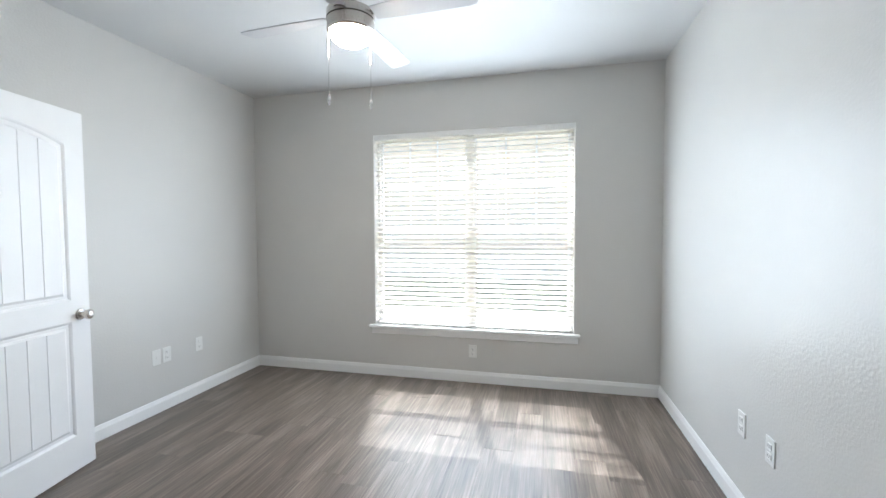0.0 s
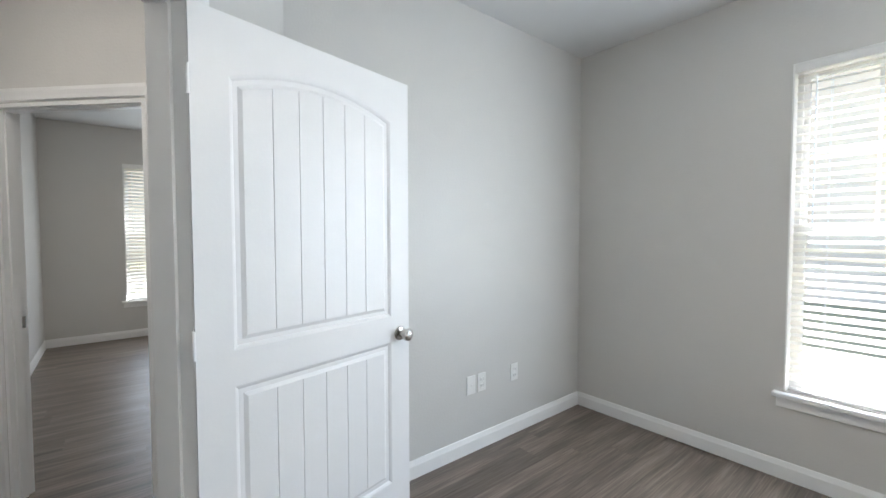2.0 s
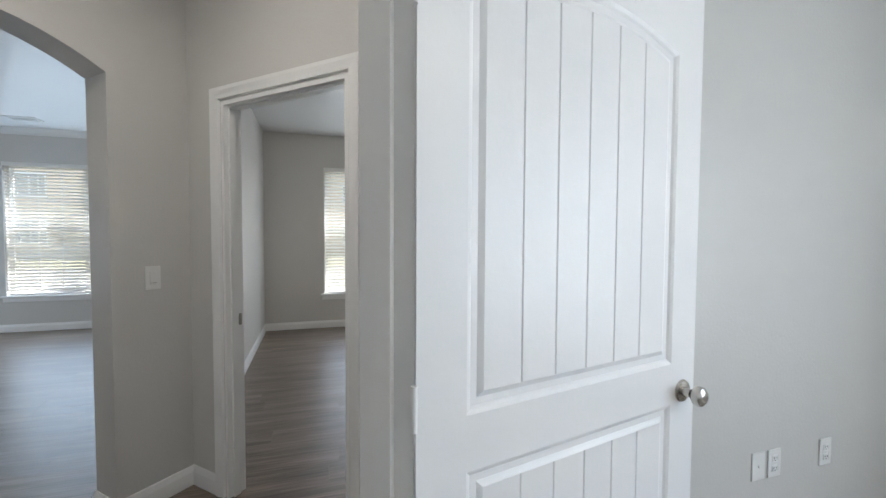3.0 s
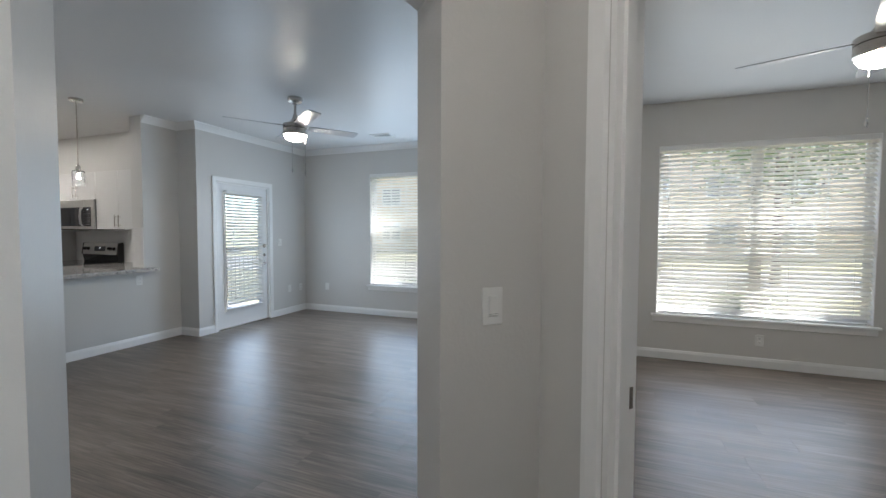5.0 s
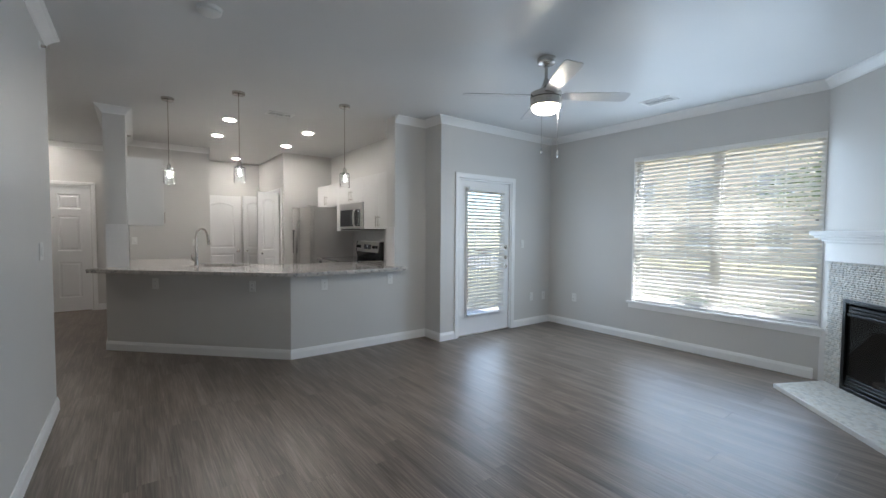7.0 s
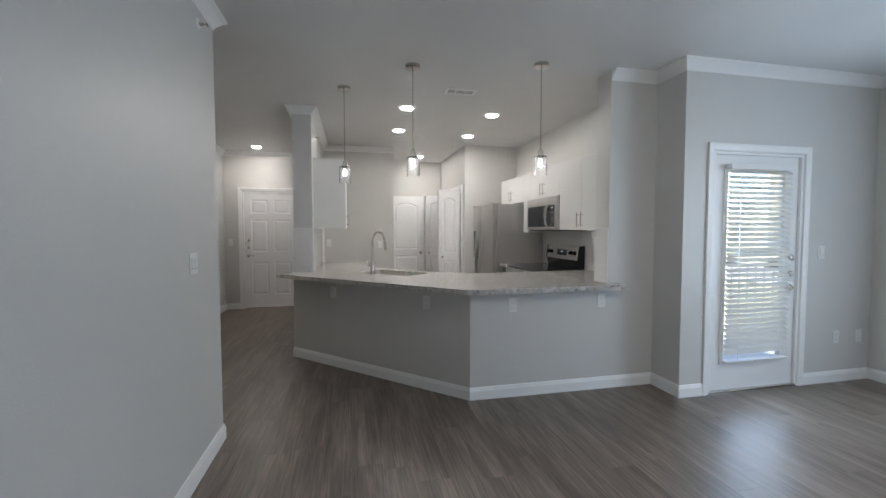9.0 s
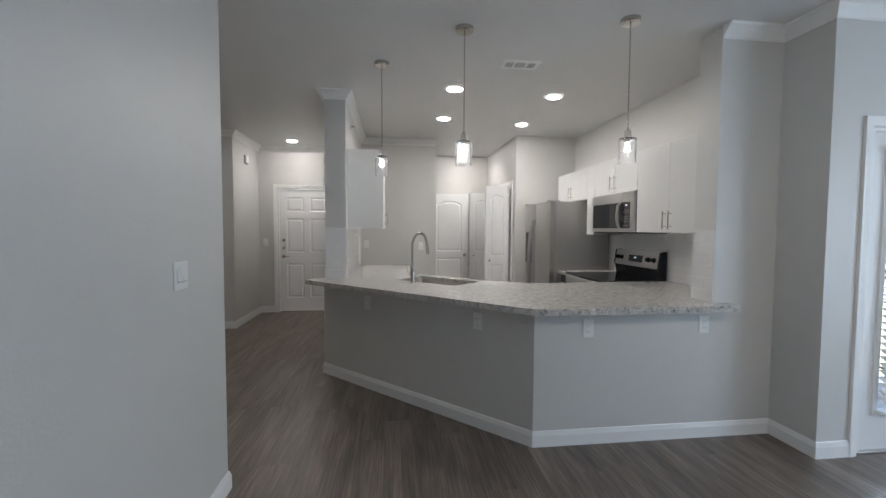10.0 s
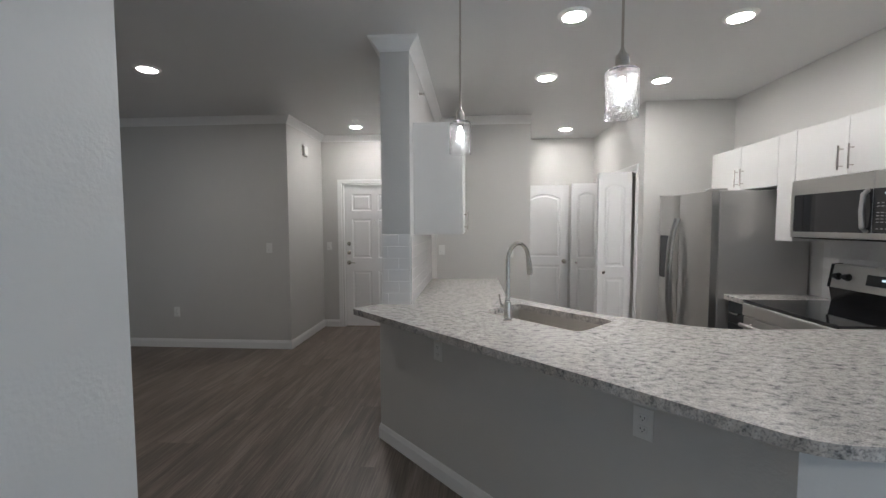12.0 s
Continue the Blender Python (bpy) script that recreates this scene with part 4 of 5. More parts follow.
def ceiling_fan(x, y, turn, label, rod=0.11, drop=0.50):
    root = thing("ceiling_fan", pose(x, y, CEIL), label, "ceiling fan", "ceiling fans")
    part("canopy", lathe(bmesh.new(), [(0, 0), (0.072, 0), (0.074, -0.02), (0.066, -0.045), (0.030, -0.062), (0.0, -0.062)], 32), NICKEL, root, smooth=True)
    part("downrod", lathe(bmesh.new(), [(0.0125, -0.06), (0.0125, -0.06 - rod)], 16), NICKEL, root, smooth=True)
    z = -0.06 - rod
    prof = [(0.02, z + 0.02), (0.024, z), (0.034, z - 0.03), (0.060, z - 0.06), (0.105, z - 0.078), (0.122, z - 0.085), (0.124, z - 0.125)]
    part("motor_housing", lathe(bmesh.new(), prof + [(0.0, z - 0.125)], 40), NICKEL, root, smooth=True)
    part("light_band", lathe(bmesh.new(), [(0.119, z - 0.128), (0.122, z - 0.13), (0.122, z - 0.185), (0.112, z - 0.192), (0.0, z - 0.19)], 40), NICKEL, root, smooth=True)
    part("lens", lathe(bmesh.new(), [(0.110, z - 0.190), (0.110, z - 0.200), (0.098, z - 0.222), (0.072, z - 0.240), (0.035, z - 0.250), (0, z - 0.252)], 40), OPAL, root, "glowing opal glass bowl", smooth=True)
    b = None
    for i in range(4):
        mm = Matrix.Rotation(radians(turn + 90 * i), 4, "Z") @ Matrix.Translation((0, 0, z - 0.105)) @ Matrix.Rotation(radians(-11), 4, "X")
        if b is None:
            b = part("blade", blade_mesh(), BLADE, root)
            b.matrix_basis = mm
            arm = part("blade_arm", box(bmesh.new(), 0.10, 0.19, -0.018, 0.018, 0.003, 0.007, 0.002), NICKEL, b)
        else:
            nb = again(b, mm, root)
            again(arm, Matrix.Identity(4), nb)
    for a in (60, 200):
        cx, cy = 0.118 * math.cos(radians(turn + a)), 0.118 * math.sin(radians(turn + a))
        bm = tube(bmesh.new(), [(cx, cy, z - 0.17), (cx, cy, z - drop)], 0.0026, 6)
        ch_ = part("pull_chain", bm, CHROME, root)
        part("fob", lathe(bmesh.new(), [(0.001, z - drop), (0.008, z - drop - 0.015), (0.010, z - drop - 0.04), (0.005, z - drop - 0.058), (0, z - drop - 0.061)], 10, (cx, cy, 0)), CHROME, ch_, smooth=True)
    return root


ceiling_fan(-0.77, 4.36, -4, "brushed nickel four-blade ceiling fan with lit bowl in the bedroom", rod=0.075)
ceiling_fan(-5.62, 4.10, -20, "brushed nickel four-blade ceiling fan with lit bowl in the second bedroom", rod=0.13)
ceiling_fan(-6.06, -0.295, -35, "brushed nickel four-blade ceiling fan with lit bowl in the living room", rod=0.13, drop=0.53)


def pendant(x, y):
    root = thing("pendant_light", pose(x, y, CEIL), "lit clear seeded glass cylinder pendant on a nickel rod", "pendant light", "pendants over the counter")
    part("canopy", lathe(bmesh.new(), [(0, 0), (0.060, 0), (0.061, -0.022), (0.055, -0.028), (0.0, -0.030)], 32), NICKEL, root, smooth=True)
    part("rod", lathe(bmesh.new(), [(0.0045, -0.028), (0.0045, -0.70)], 10), NICKEL, root, smooth=True)
    part("socket", lathe(bmesh.new(), [(0.006, -0.675), (0.012, -0.690), (0.021, -0.698), (0.023, -0.736), (0.030, -0.739), (0.030, -0.746), (0.016, -0.748), (0.016, -0.772), (0, -0.772)], 24), NICKEL, root, smooth=True)
    ri, ro = 0.0515, 0.0545
    part("shade", lathe(bmesh.new(), [(0.030, -0.744), (ro - 0.006, -0.746), (ro, -0.753), (ro, -0.902), (ri, -0.902), (ri, -0.755), (ri - 0.006, -0.750), (0.030, -0.748), (0.030, -0.744)], 40, caps=False), SHADE, root, "clear seeded glass cylinder", smooth=True).visible_shadow = False
    part("bulb", lathe(bmesh.new(), [(0.008, -0.772), (0.009, -0.784), (0.013, -0.800), (0.0145, -0.812), (0.011, -0.826), (0.005, -0.832), (0, -0.833)], 24), BULB, root, "glowing frosted bulb", smooth=True)
    return root


for x, y in ((-3.71, -3.36), (-4.27, -2.71), (-5.29, -2.46)):
    pendant(x, y)

# ---- fireplace ----
FP = Matrix.Translation((-8.43, 0.965, 0)) @ Matrix.Rotation(radians(45), 4, "Z")   # x along the chimney wall, y into the room is negative
wall_len = (2.319 - 0.965) * R2
fw = wall("wall_chimney", on_sum_diff(-4.756 + 0.0, 9.395), (-8.43, 0.965), 0.12, [(wall_len - 1.19, wall_len - 0.28, 0, 0.80)])
STONE = []
for nm, c in (("stone_white", (0.66, 0.65, 0.61)), ("stone_grey", (0.53, 0.53, 0.50)), ("stone_tan", (0.60, 0.57, 0.51))):
    STONE.append(material(nm, c, 0.4, vary=0.16, scale=30, bump=0.35, bump_scale=70))
fp = thing("fireplace", FP, "corner gas fireplace with split-stone mosaic surround and white mantel shelf", "fireplace")
bm = bmesh.new()
box(bm, 0.10, 0.28, -0.018, -0.002, 0.03, 1.107)
box(bm, 1.19, 1.37, -0.018, -0.002, 0.03, 1.107)
box(bm, 0.28, 1.19, -0.018, -0.002, 0.80, 1.107)
surround = part("surround", bm, GROUT, fp, "mortar bed behind the stone mosaic")
# small tumbled stones laid in courses, those nearest the floor as pieces of their own
rng = random.Random(5)


def pebble(bm, x, y, z, w, h, d):
    """A tumbled stone with its corners knocked off, standing out to -y."""
    a, b, c = w / 2, h / 2, min(w, h) * 0.28
    rim = [(-a + c, -b), (a - c, -b), (a, -b + c), (a, b - c), (a - c, b), (-a + c, b), (-a, b - c), (-a, -b + c)]
    lo = [bm.verts.new((x + u, y, z + v)) for u, v in rim]
    hi = [bm.verts.new((x + u * 0.86, y - d, z + v * 0.80)) for u, v in rim]
    bm.faces.new(hi)
    for i in range(8):
        k = (i + 1) % 8
        bm.faces.new((lo[i], lo[k], hi[k], hi[i]))
    return bm


meshes = []
for k in range(14):
    lw, lh = 0.020 + 0.030 * rng.random(), 0.0150 + 0.0035 * rng.random()
    o = part("stone", pebble(bmesh.new(), 0, 0, 0, lw, lh, 0.008 + 0.005 * rng.random()), STONE[k % 3] if k % 4 else STONE[0], surround)
    meshes.append((lw, o.data))
    bpy.data.objects.remove(o)
field = [bmesh.new(), bmesh.new(), bmesh.new()]
stones = 0
z = 0.03 + 0.0095
while z < 1.100:
    spans = ((0.10, 0.28), (1.19, 1.37)) if z < 0.803 else ((0.10, 1.37),)
    for x0, x1 in spans:
        x = x0 + rng.uniform(0, 0.002)
        while x < x1 - 0.019:
            fits = [q for q in meshes if q[0] <= x1 - x]
            if not fits:
                break
            lw, me = rng.choice(fits)
            if stones < 290 and x < 0.5:
                o = new("stone", me)
                o.parent = surround
                o.matrix_basis = Matrix.Translation((x + lw / 2, -0.0175, z)) @ Matrix.Rotation(radians(rng.uniform(-4, 4)), 4, "Y")
                stones += 1
            else:
                pebble(field[rng.choice((0, 0, 1, 2))], x + lw / 2, -0.0175, z, lw, 0.0165, 0.008 + rng.uniform(0, 0.004))
            x += lw + 0.0015
    z += 0.0185
for bm, mt in zip(field, STONE):
    tagged(part("stone_field", bm, mt, surround), kind="stuff")
# firebox
bm = bmesh.new()
d = 0.42
box(bm, 0.28, 0.30, 0.0, d, 0.0, 0.80)
box(bm, 1.17, 1.19, 0.0, d, 0.0, 0.80)
box(bm, 0.30, 1.17, d - 0.02, d, 0.0, 0.80)
box(bm, 0.30, 1.17, 0.0, d - 0.02, 0.78, 0.80)
box(bm, 0.30, 1.17, 0.0, d - 0.02, 0.0, 0.06)
part("firebox", bm, FIREBOX, fp, "dark grey firebox lining")
bm = bmesh.new()
box(bm, 0.282, 0.315, -0.030, 0.0, 0.032, 0.798, 0.003)
box(bm, 1.155, 1.188, -0.030, 0.0, 0.032, 0.798, 0.003)
box(bm, 0.315, 1.155, -0.030, 0.0, 0.768, 0.798, 0.003)
box(bm, 0.315, 1.155, -0.030, 0.0, 0.032, 0.062, 0.003)
part("black_frame", bm, BLACK, fp, "black metal front frame")
for z0, z1 in ((0.075, 0.155), (0.665, 0.755)):
    bm = bmesh.new()
    n = 3
    for i in range(n):
        zz = z0 + (z1 - z0) * i / n
        box(bm, 0.318, 1.152, -0.022 + 0.004 * i, -0.004, zz, zz + (z1 - z0) / n - 0.008, 0.002)
    part("louvre", bm, BLACK, fp, "black metal louvre")
part("glass_front", box(bmesh.new(), 0.318, 1.152, -0.008, -0.004, 0.16, 0.66), glass("smoked_glass", 0.0, (0.35, 0.35, 0.35), 1.45), fp, "smoked glass front")
bm = bmesh.new()
for i, (x, z, a) in enumerate(((0.55, 0.10, 8), (0.85, 0.10, -6), (0.70, 0.17, 14))):
    c, s_ = math.cos(radians(a)) * 0.2, math.sin(radians(a)) * 0.06
    tube(bm, [(x - c, 0.2 + 0.04 * i, z - s_), (x - c * 0.3, 0.21 + 0.03 * i, z), (x + c * 0.4, 0.2 + 0.03 * i, z + 0.01), (x + c, 0.2 + 0.04 * i, z + s_)], [0.035, 0.042, 0.038, 0.03], 10)
part("ceramic_logs", bm, BARK, fp, "charred ceramic logs", smooth=True)
# mantel and frieze
bm = box(bmesh.new(), 0.07, 1.40, -0.035, 0.0, 1.109, 1.29, 0.003)
part("frieze", bm, TRIM, fp)
bm = bmesh.new()
for o, z0, z1 in ((0.06, 1.268, 1.288), (0.085, 1.288, 1.312), (0.12, 1.312, 1.335), (0.16, 1.335, 1.375)):
    box(bm, 0.055 if o > 0.1 else 0.085, 1.42 if o > 0.1 else 1.39, -o, -0.001, z0, z1, 0.004)
part("mantel_shelf", bm, TRIM, fp, "white stepped mantel shelf")
inv = FP.inverted()
bm = prism(bmesh.new(), [(-8.33, 1.02), (-7.87, 0.78), (-6.97, 1.61), (-7.22, 2.10)], 0.0, 0.034)
bm.transform(inv)
hs = part("hearth", bm, GROUT, fp, "low hearth slab of pale stone mosaic")

# stone strips laid over the hearth
hp_ = [inv @ Vector((x, y, 0)) for x, y in ((-8.33, 1.02), (-7.87, 0.78), (-6.97, 1.61), (-7.22, 2.10))]


def inside(x, y, poly, pad):
    for a, b in zip(poly, poly[1:] + poly[:1]):
        e = (b - a).xy
        if (e.x * (y - a.y) - e.y * (x - a.x)) / e.length < pad:
            return False
    return True


groups = [bmesh.new(), bmesh.new(), bmesh.new()]
y = -0.86
while y < 0:
    x = -0.2 + rng.uniform(0, 0.05)
    while x < 1.9:
        lw = rng.uniform(0.022, 0.055)
        if all(inside(cx, cy, hp_, 0.004) for cx in (x, x + lw) for cy in (y, y + 0.0198)) and y < -0.03:
            box(groups[rng.choice((0, 0, 0, 1, 2))], x, x + lw - 0.0016, y, y + 0.0198, 0.0335, 0.0375 + rng.uniform(0, 0.0012))
        x += lw
    y += 0.0213
for g_, mt in zip(groups, STONE):
    tagged(part("hearth_mosaic", g_, mt, hs), kind="stuff")


# ---- kitchen ----
def rounded(poly, radii, seg=6):
    """Rounds the corners of a polygon where radii says so."""
    out = []
    k = len(poly)
    for i, (x, y) in enumerate(poly):
        r = radii.get(i, 0)
        if not r:
            out.append((x, y))
            continue
        p, a, b = Vector((x, y)), Vector(poly[i - 1]), Vector(poly[(i + 1) % k])
        d1, d2 = (a - p).normalized(), (b - p).normalized()
        for j in range(seg + 1):
            t = j / seg
            q = (p + d1 * r) * (1 - t) ** 2 + p * 2 * t * (1 - t) + (p + d2 * r) * t ** 2
            out.append((q.x, q.y))
    return out


half = [(-5.93, -2.575), (-4.74, -2.575), (-3.30, -4.015), (-3.30, -4.099), (-3.14, -4.099), (-3.14, -4.005), (-4.69, -2.455), (-5.93, -2.455)]
piece("wall_bar", prism(bmesh.new(), half, 0, 0.873), WALL, "grey painted half wall under the counter", "wall", "structure")

CT0, CT1 = 0.875, 0.915
counter = [(-6.03, -2.45), (-5.926, -2.45), (-5.926, -2.66), (-6.415, -2.66), (-6.415, -3.555), (-5.80, -3.555), (-5.07, -3.50), (-4.57, -3.84), (-4.03, -4.45), (-4.03, -5.50), (-3.345, -5.50), (-3.345, -4.105), (-3.13, -4.105), (-2.965, -3.945), (-4.655, -2.335), (-6.03, -2.335)]
co = rounded(counter, {14: 0.10, 13: 0.03, 15: 0.02, 6: 0.2, 7: 0.12, 8: 0.08})
su, sv = Vector((-0.7071, 0.7071)), Vector((-0.7071, -0.7071))
sc = Vector((-4.21, -3.785))
sq = [sc + su * a + sv * b for a, b in ((-0.35, -0.19), (-0.35, 0.19), (0.35, 0.19), (0.35, -0.19))]
hole = rounded([(q.x, q.y) for q in sq], {0: 0.06, 1: 0.06, 2: 0.06, 3: 0.06}, 5)


def area(poly):
    return sum(a[0] * b[1] - b[0] * a[1] for a, b in zip(poly, poly[1:] + poly[:1])) / 2


if area(co) < 0:
    co.reverse()
if area(hole) < 0:
    hole.reverse()


def slab_with_hole(outer_, inner, z0, z1):
    bm = bmesh.new()
    ot, ob = [bm.verts.new((x, y, z1)) for x, y in outer_], [bm.verts.new((x, y, z0)) for x, y in outer_]
    it, ib = [bm.verts.new((x, y, z1)) for x, y in inner], [bm.verts.new((x, y, z0)) for x, y in inner]
    for vs, ws in ((ot, it), (ob, ib)):
        es = []
        for loop in (vs, ws):
            for i in range(len(loop)):
                a, b = loop[i], loop[(i + 1) % len(loop)]
                es.append(bm.edges.get((a, b)) or bm.edges.new((a, b)))
        bmesh.ops.triangle_fill(bm, use_beauty=True, use_dissolve=False, edges=es)
    for t, b in ((ot, ob), (it, ib)):
        for i in range(len(t)):
            j = (i + 1) % len(t)
            bm.faces.new((b[i], b[j], t[j], t[i]))
    return bm


counter_ob = piece("countertop", slab_with_hole(co, hole, CT0, CT1), GRANITE, "polished grey-white speckled granite countertop with a bar overhang", "countertop")
mod = counter_ob.modifiers.new("eased_edge", "BEVEL")
mod.width, mod.segments, mod.limit_method, mod.angle_limit = 0.005, 2, "ANGLE", radians(50)
piece("countertop", box(bmesh.new(), -6.415, -5.76, -4.66, -4.425, CT0, CT1, 0.004), GRANITE, "narrow granite countertop beside the fridge", "countertop")

DARKCAB = material("dark_cabinet", (0.045, 0.05, 0.055), 0.4, vary=0.05)


def bar_handle(parent, a, b, out, r=0.006):
    """A bar pull from a to b, standing off along out."""
    a, b, out = Vector(a), Vector(b), Vector(out)
    bm = tube(bmesh.new(), [a + out, b + out], r, 10)
    d = (b - a)
    for f in (0.15, 0.85):
        tube(bm, [a + d * f, a + d * f + out], r * 0.8, 8)
    return part("handle", bm, NICKEL, parent, "brushed nickel bar pull", smooth=True)


# base cabinets
bc = thing("base_cabinet", pose(0, 0, 0), "dark grey sink base cabinet under the angled counter", "cabinet")
poly = [(-4.06, -4.42), (-4.58, -3.87), (-5.07, -3.535), (-5.80, -3.535), (-5.80, -2.60), (-4.755, -2.60), (-3.33, -4.03), (-3.35, -4.42)]
if area(poly) < 0:
    poly.reverse()
part("body", prism(bmesh.new(), poly, 0.0, 0.66), DARKCAB, bc)
part("side_panel", prism(bmesh.new(), [(-5.80, -3.535), (-5.10, -3.535), (-5.10, -2.60), (-5.80, -2.60)], 0.66, 0.874), DARKCAB, bc)
bc2 = thing("base_cabinet", pose(-6.415, -4.54, 0), "narrow dark grey base cabinet between fridge and range", "cabinet")
part("body", box(bmesh.new(), 0, 0.60, -0.115, 0.115, 0.0, 0.874), DARKCAB, bc2)
dr = part("drawer_front", box(bmesh.new(), 0.60, 0.62, -0.112, 0.112, 0.70, 0.868, 0.002), DARKCAB, bc2)
bar_handle(dr, (0.62, -0.06, 0.785), (0.62, 0.06, 0.785), (0.03, 0, 0))
dd = part("door", box(bmesh.new(), 0.60, 0.62, -0.112, 0.112, 0.10, 0.695, 0.002), DARKCAB, bc2)
bar_handle(dd, (0.62, 0.08, 0.52), (0.62, 0.08, 0.66), (0.03, 0, 0))
bc3 = thing("base_cabinet", pose(-3.345, -4.96, 0), "dark grey base cabinet run along the kitchen wall", "cabinet")
part("body", box(bmesh.new(), -0.63, -0.002, -0.53, 0.53, 0.0, 0.874), DARKCAB, bc3)
for y0 in (-0.53, 0.0):
    d_ = part("door", box(bmesh.new(), -0.65, -0.63, y0 + 0.003, y0 + 0.527, 0.10, 0.868, 0.002), DARKCAB, bc3)
    bar_handle(d_, (-0.65, y0 + 0.07, 0.70), (-0.65, y0 + 0.07, 0.84), (-0.03, 0, 0))

# sink and faucet
skm = Matrix.Translation((sc.x, sc.y, 0)) @ Matrix.Rotation(math.atan2(su.y, su.x), 4, "Z")
sk = thing("kitchen_sink", skm, "stainless steel undermount sink set into the granite", "sink")
bm = bmesh.new()
x, y = 0.358, 0.198
box(bm, -x, x, -y, y, 0.670, 0.678)
for a in ((-x, -x + 0.008, -y, y), (x - 0.008, x, -y, y), (-x + 0.008, x - 0.008, -y, -y + 0.008), (-x + 0.008, x - 0.008, y - 0.008, y)):
    box(bm, *a, 0.678, 0.8745)
part("basin", bm, SINKSTEEL, sk)
part("drain", lathe(bmesh.new(), [(0, 0.679), (0.045, 0.679), (0.045, 0.683), (0.03, 0.681), (0, 0.681)], 24), CHROME, sk, smooth=True)
fm = Matrix.Translation((-3.975, -3.655, CT1)) @ Matrix.Rotation(math.atan2(sv.y, sv.x), 4, "Z")
fa = thing("kitchen_faucet", fm, "brushed nickel gooseneck pull-down faucet on the counter", "faucet")
part("base", lathe(bmesh.new(), [(0, 0), (0.027, 0), (0.027, 0.006), (0.022, 0.012), (0.021, 0.10), (0.017, 0.115), (0.013, 0.12), (0, 0.12)], 24), NICKEL, fa, smooth=True)
pts = [(0, 0, 0.11), (0, 0, 0.22), (0, 0, 0.34)]
for i in range(1, 13):
    t = math.pi * i / 12 * 0.94
    pts.append((0.095 - 0.095 * math.cos(t), 0, 0.34 + 0.105 * math.sin(t)))
part("spout", tube(bmesh.new(), pts, 0.0125, 16), NICKEL, fa, smooth=True)
e = pts[-1]
part("spray_head", tube(bmesh.new(), [e, (e[0] + 0.006, 0, e[2] - 0.03), (e[0] + 0.016, 0, e[2] - 0.085), (e[0] + 0.020, 0, e[2] - 0.11)], [0.0135, 0.016, 0.018, 0.015], 16), NICKEL, fa, smooth=True)
bm = tube(bmesh.new(), [(0, 0.0, 0.075), (0, 0.035, 0.078), (0, 0.05, 0.08)], [0.013, 0.013, 0.010], 12)
tube(bm, [(0, 0.048, 0.078), (0, 0.060, 0.11), (0, 0.066, 0.145)], [0.007, 0.006, 0.005], 10)
part("lever", bm, NICKEL, fa, smooth=True)


# upper cabinets
def upper(x0, y0, y1, z0, z1, doors, label, handle_low=True, face=1, depth=0.36):
    """A wall cabinet from y0 to y1, its doors facing +x (face 1) or -x (face -1); x0 is the wall."""
    root = thing("wall_cabinet", pose(x0, (y0 + y1) / 2, z0), label, "cabinet", "wall cabinets")
    w, h = y1 - y0, z1 - z0
    dpt = depth - 0.02
    a, b = (0.001, dpt) if face > 0 else (-dpt, -0.001)
    part("body", box(bmesh.new(), a, b, -w / 2, w / 2, 0, h, 0.001), CABINET, root)
    dw = w / doors
    for i in range(doors):
        u0, u1 = -w / 2 + i * dw + 0.0015, -w / 2 + (i + 1) * dw - 0.0015
        xa, xb = (dpt, depth) if face > 0 else (-depth, -dpt)
        dro = part("door", box(bmesh.new(), xa, xb, u0, u1, 0.001, h - 0.001, 0.0015), CABINET, root)
        hy = u1 - 0.035 if (i == 0 and doors > 1) else u0 + 0.035
        if doors == 1 and face < 0:
            hy = u1 - 0.035
        hx = xb if face > 0 else xa
        hl = min(0.15, h * 0.45)
        bar_handle(dro, (hx, hy, 0.03), (hx, hy, 0.03 + hl), (0.03 * face, 0, 0), 0.005)
    return root


W0 = -6.418
upper(W0, -3.565, -2.662, 1.377, 2.128, 2, "white flat two-door wall cabinet with bar pulls")
upper(W0, -4.385, -3.568, 1.772, 2.128, 2, "short white two-door wall cabinet over the microwave")
upper(W0, -5.42, -4.56, 1.757, 2.124, 2, "short white two-door wall cabinet over the fridge")
fl = piece("filler_panel", box(bmesh.new(), W0 + 0.001, W0 + 0.36, -4.558, -4.388, 1.345, 2.128, 0.001), CABINET, "white tall filler panel beside the microwave", "cabinet panel")
upper(-3.341, -5.20, -4.25, 1.40, 2.205, 2, "white flat wall cabinet on the kitchen side of the pillar", face=-1)

# microwave
mo = thing("microwave", pose(W0 + 0.001, -3.977, 1.370), "stainless over-range microwave with black glass door", "microwave")
w = 0.812
part("case", box(bmesh.new(), 0, 0.355, -w / 2, w / 2, 0, 0.40, 0.003), BLACK, mo, "black painted case")
dr = part("door", box(bmesh.new(), 0.356, 0.385, -w / 2, w / 2 - 0.205, 0.006, 0.398, 0.006), STEEL, mo, "stainless door frame")
part("door_window", box(bmesh.new(), 0.3840, 0.3870, -w / 2 + 0.035, w / 2 - 0.206, 0.045, 0.298, 0.002), BLACKGLASS, dr, "black glass door window")
bm = tube(bmesh.new(), [(0.386, w / 2 - 0.232, 0.052), (0.412, w / 2 - 0.232, 0.075), (0.420, w / 2 - 0.232, 0.17), (0.412, w / 2 - 0.232, 0.268), (0.386, w / 2 - 0.232, 0.291)], 0.013, 12)
part("handle", bm, STEEL, dr, "curved stainless handle", smooth=True)
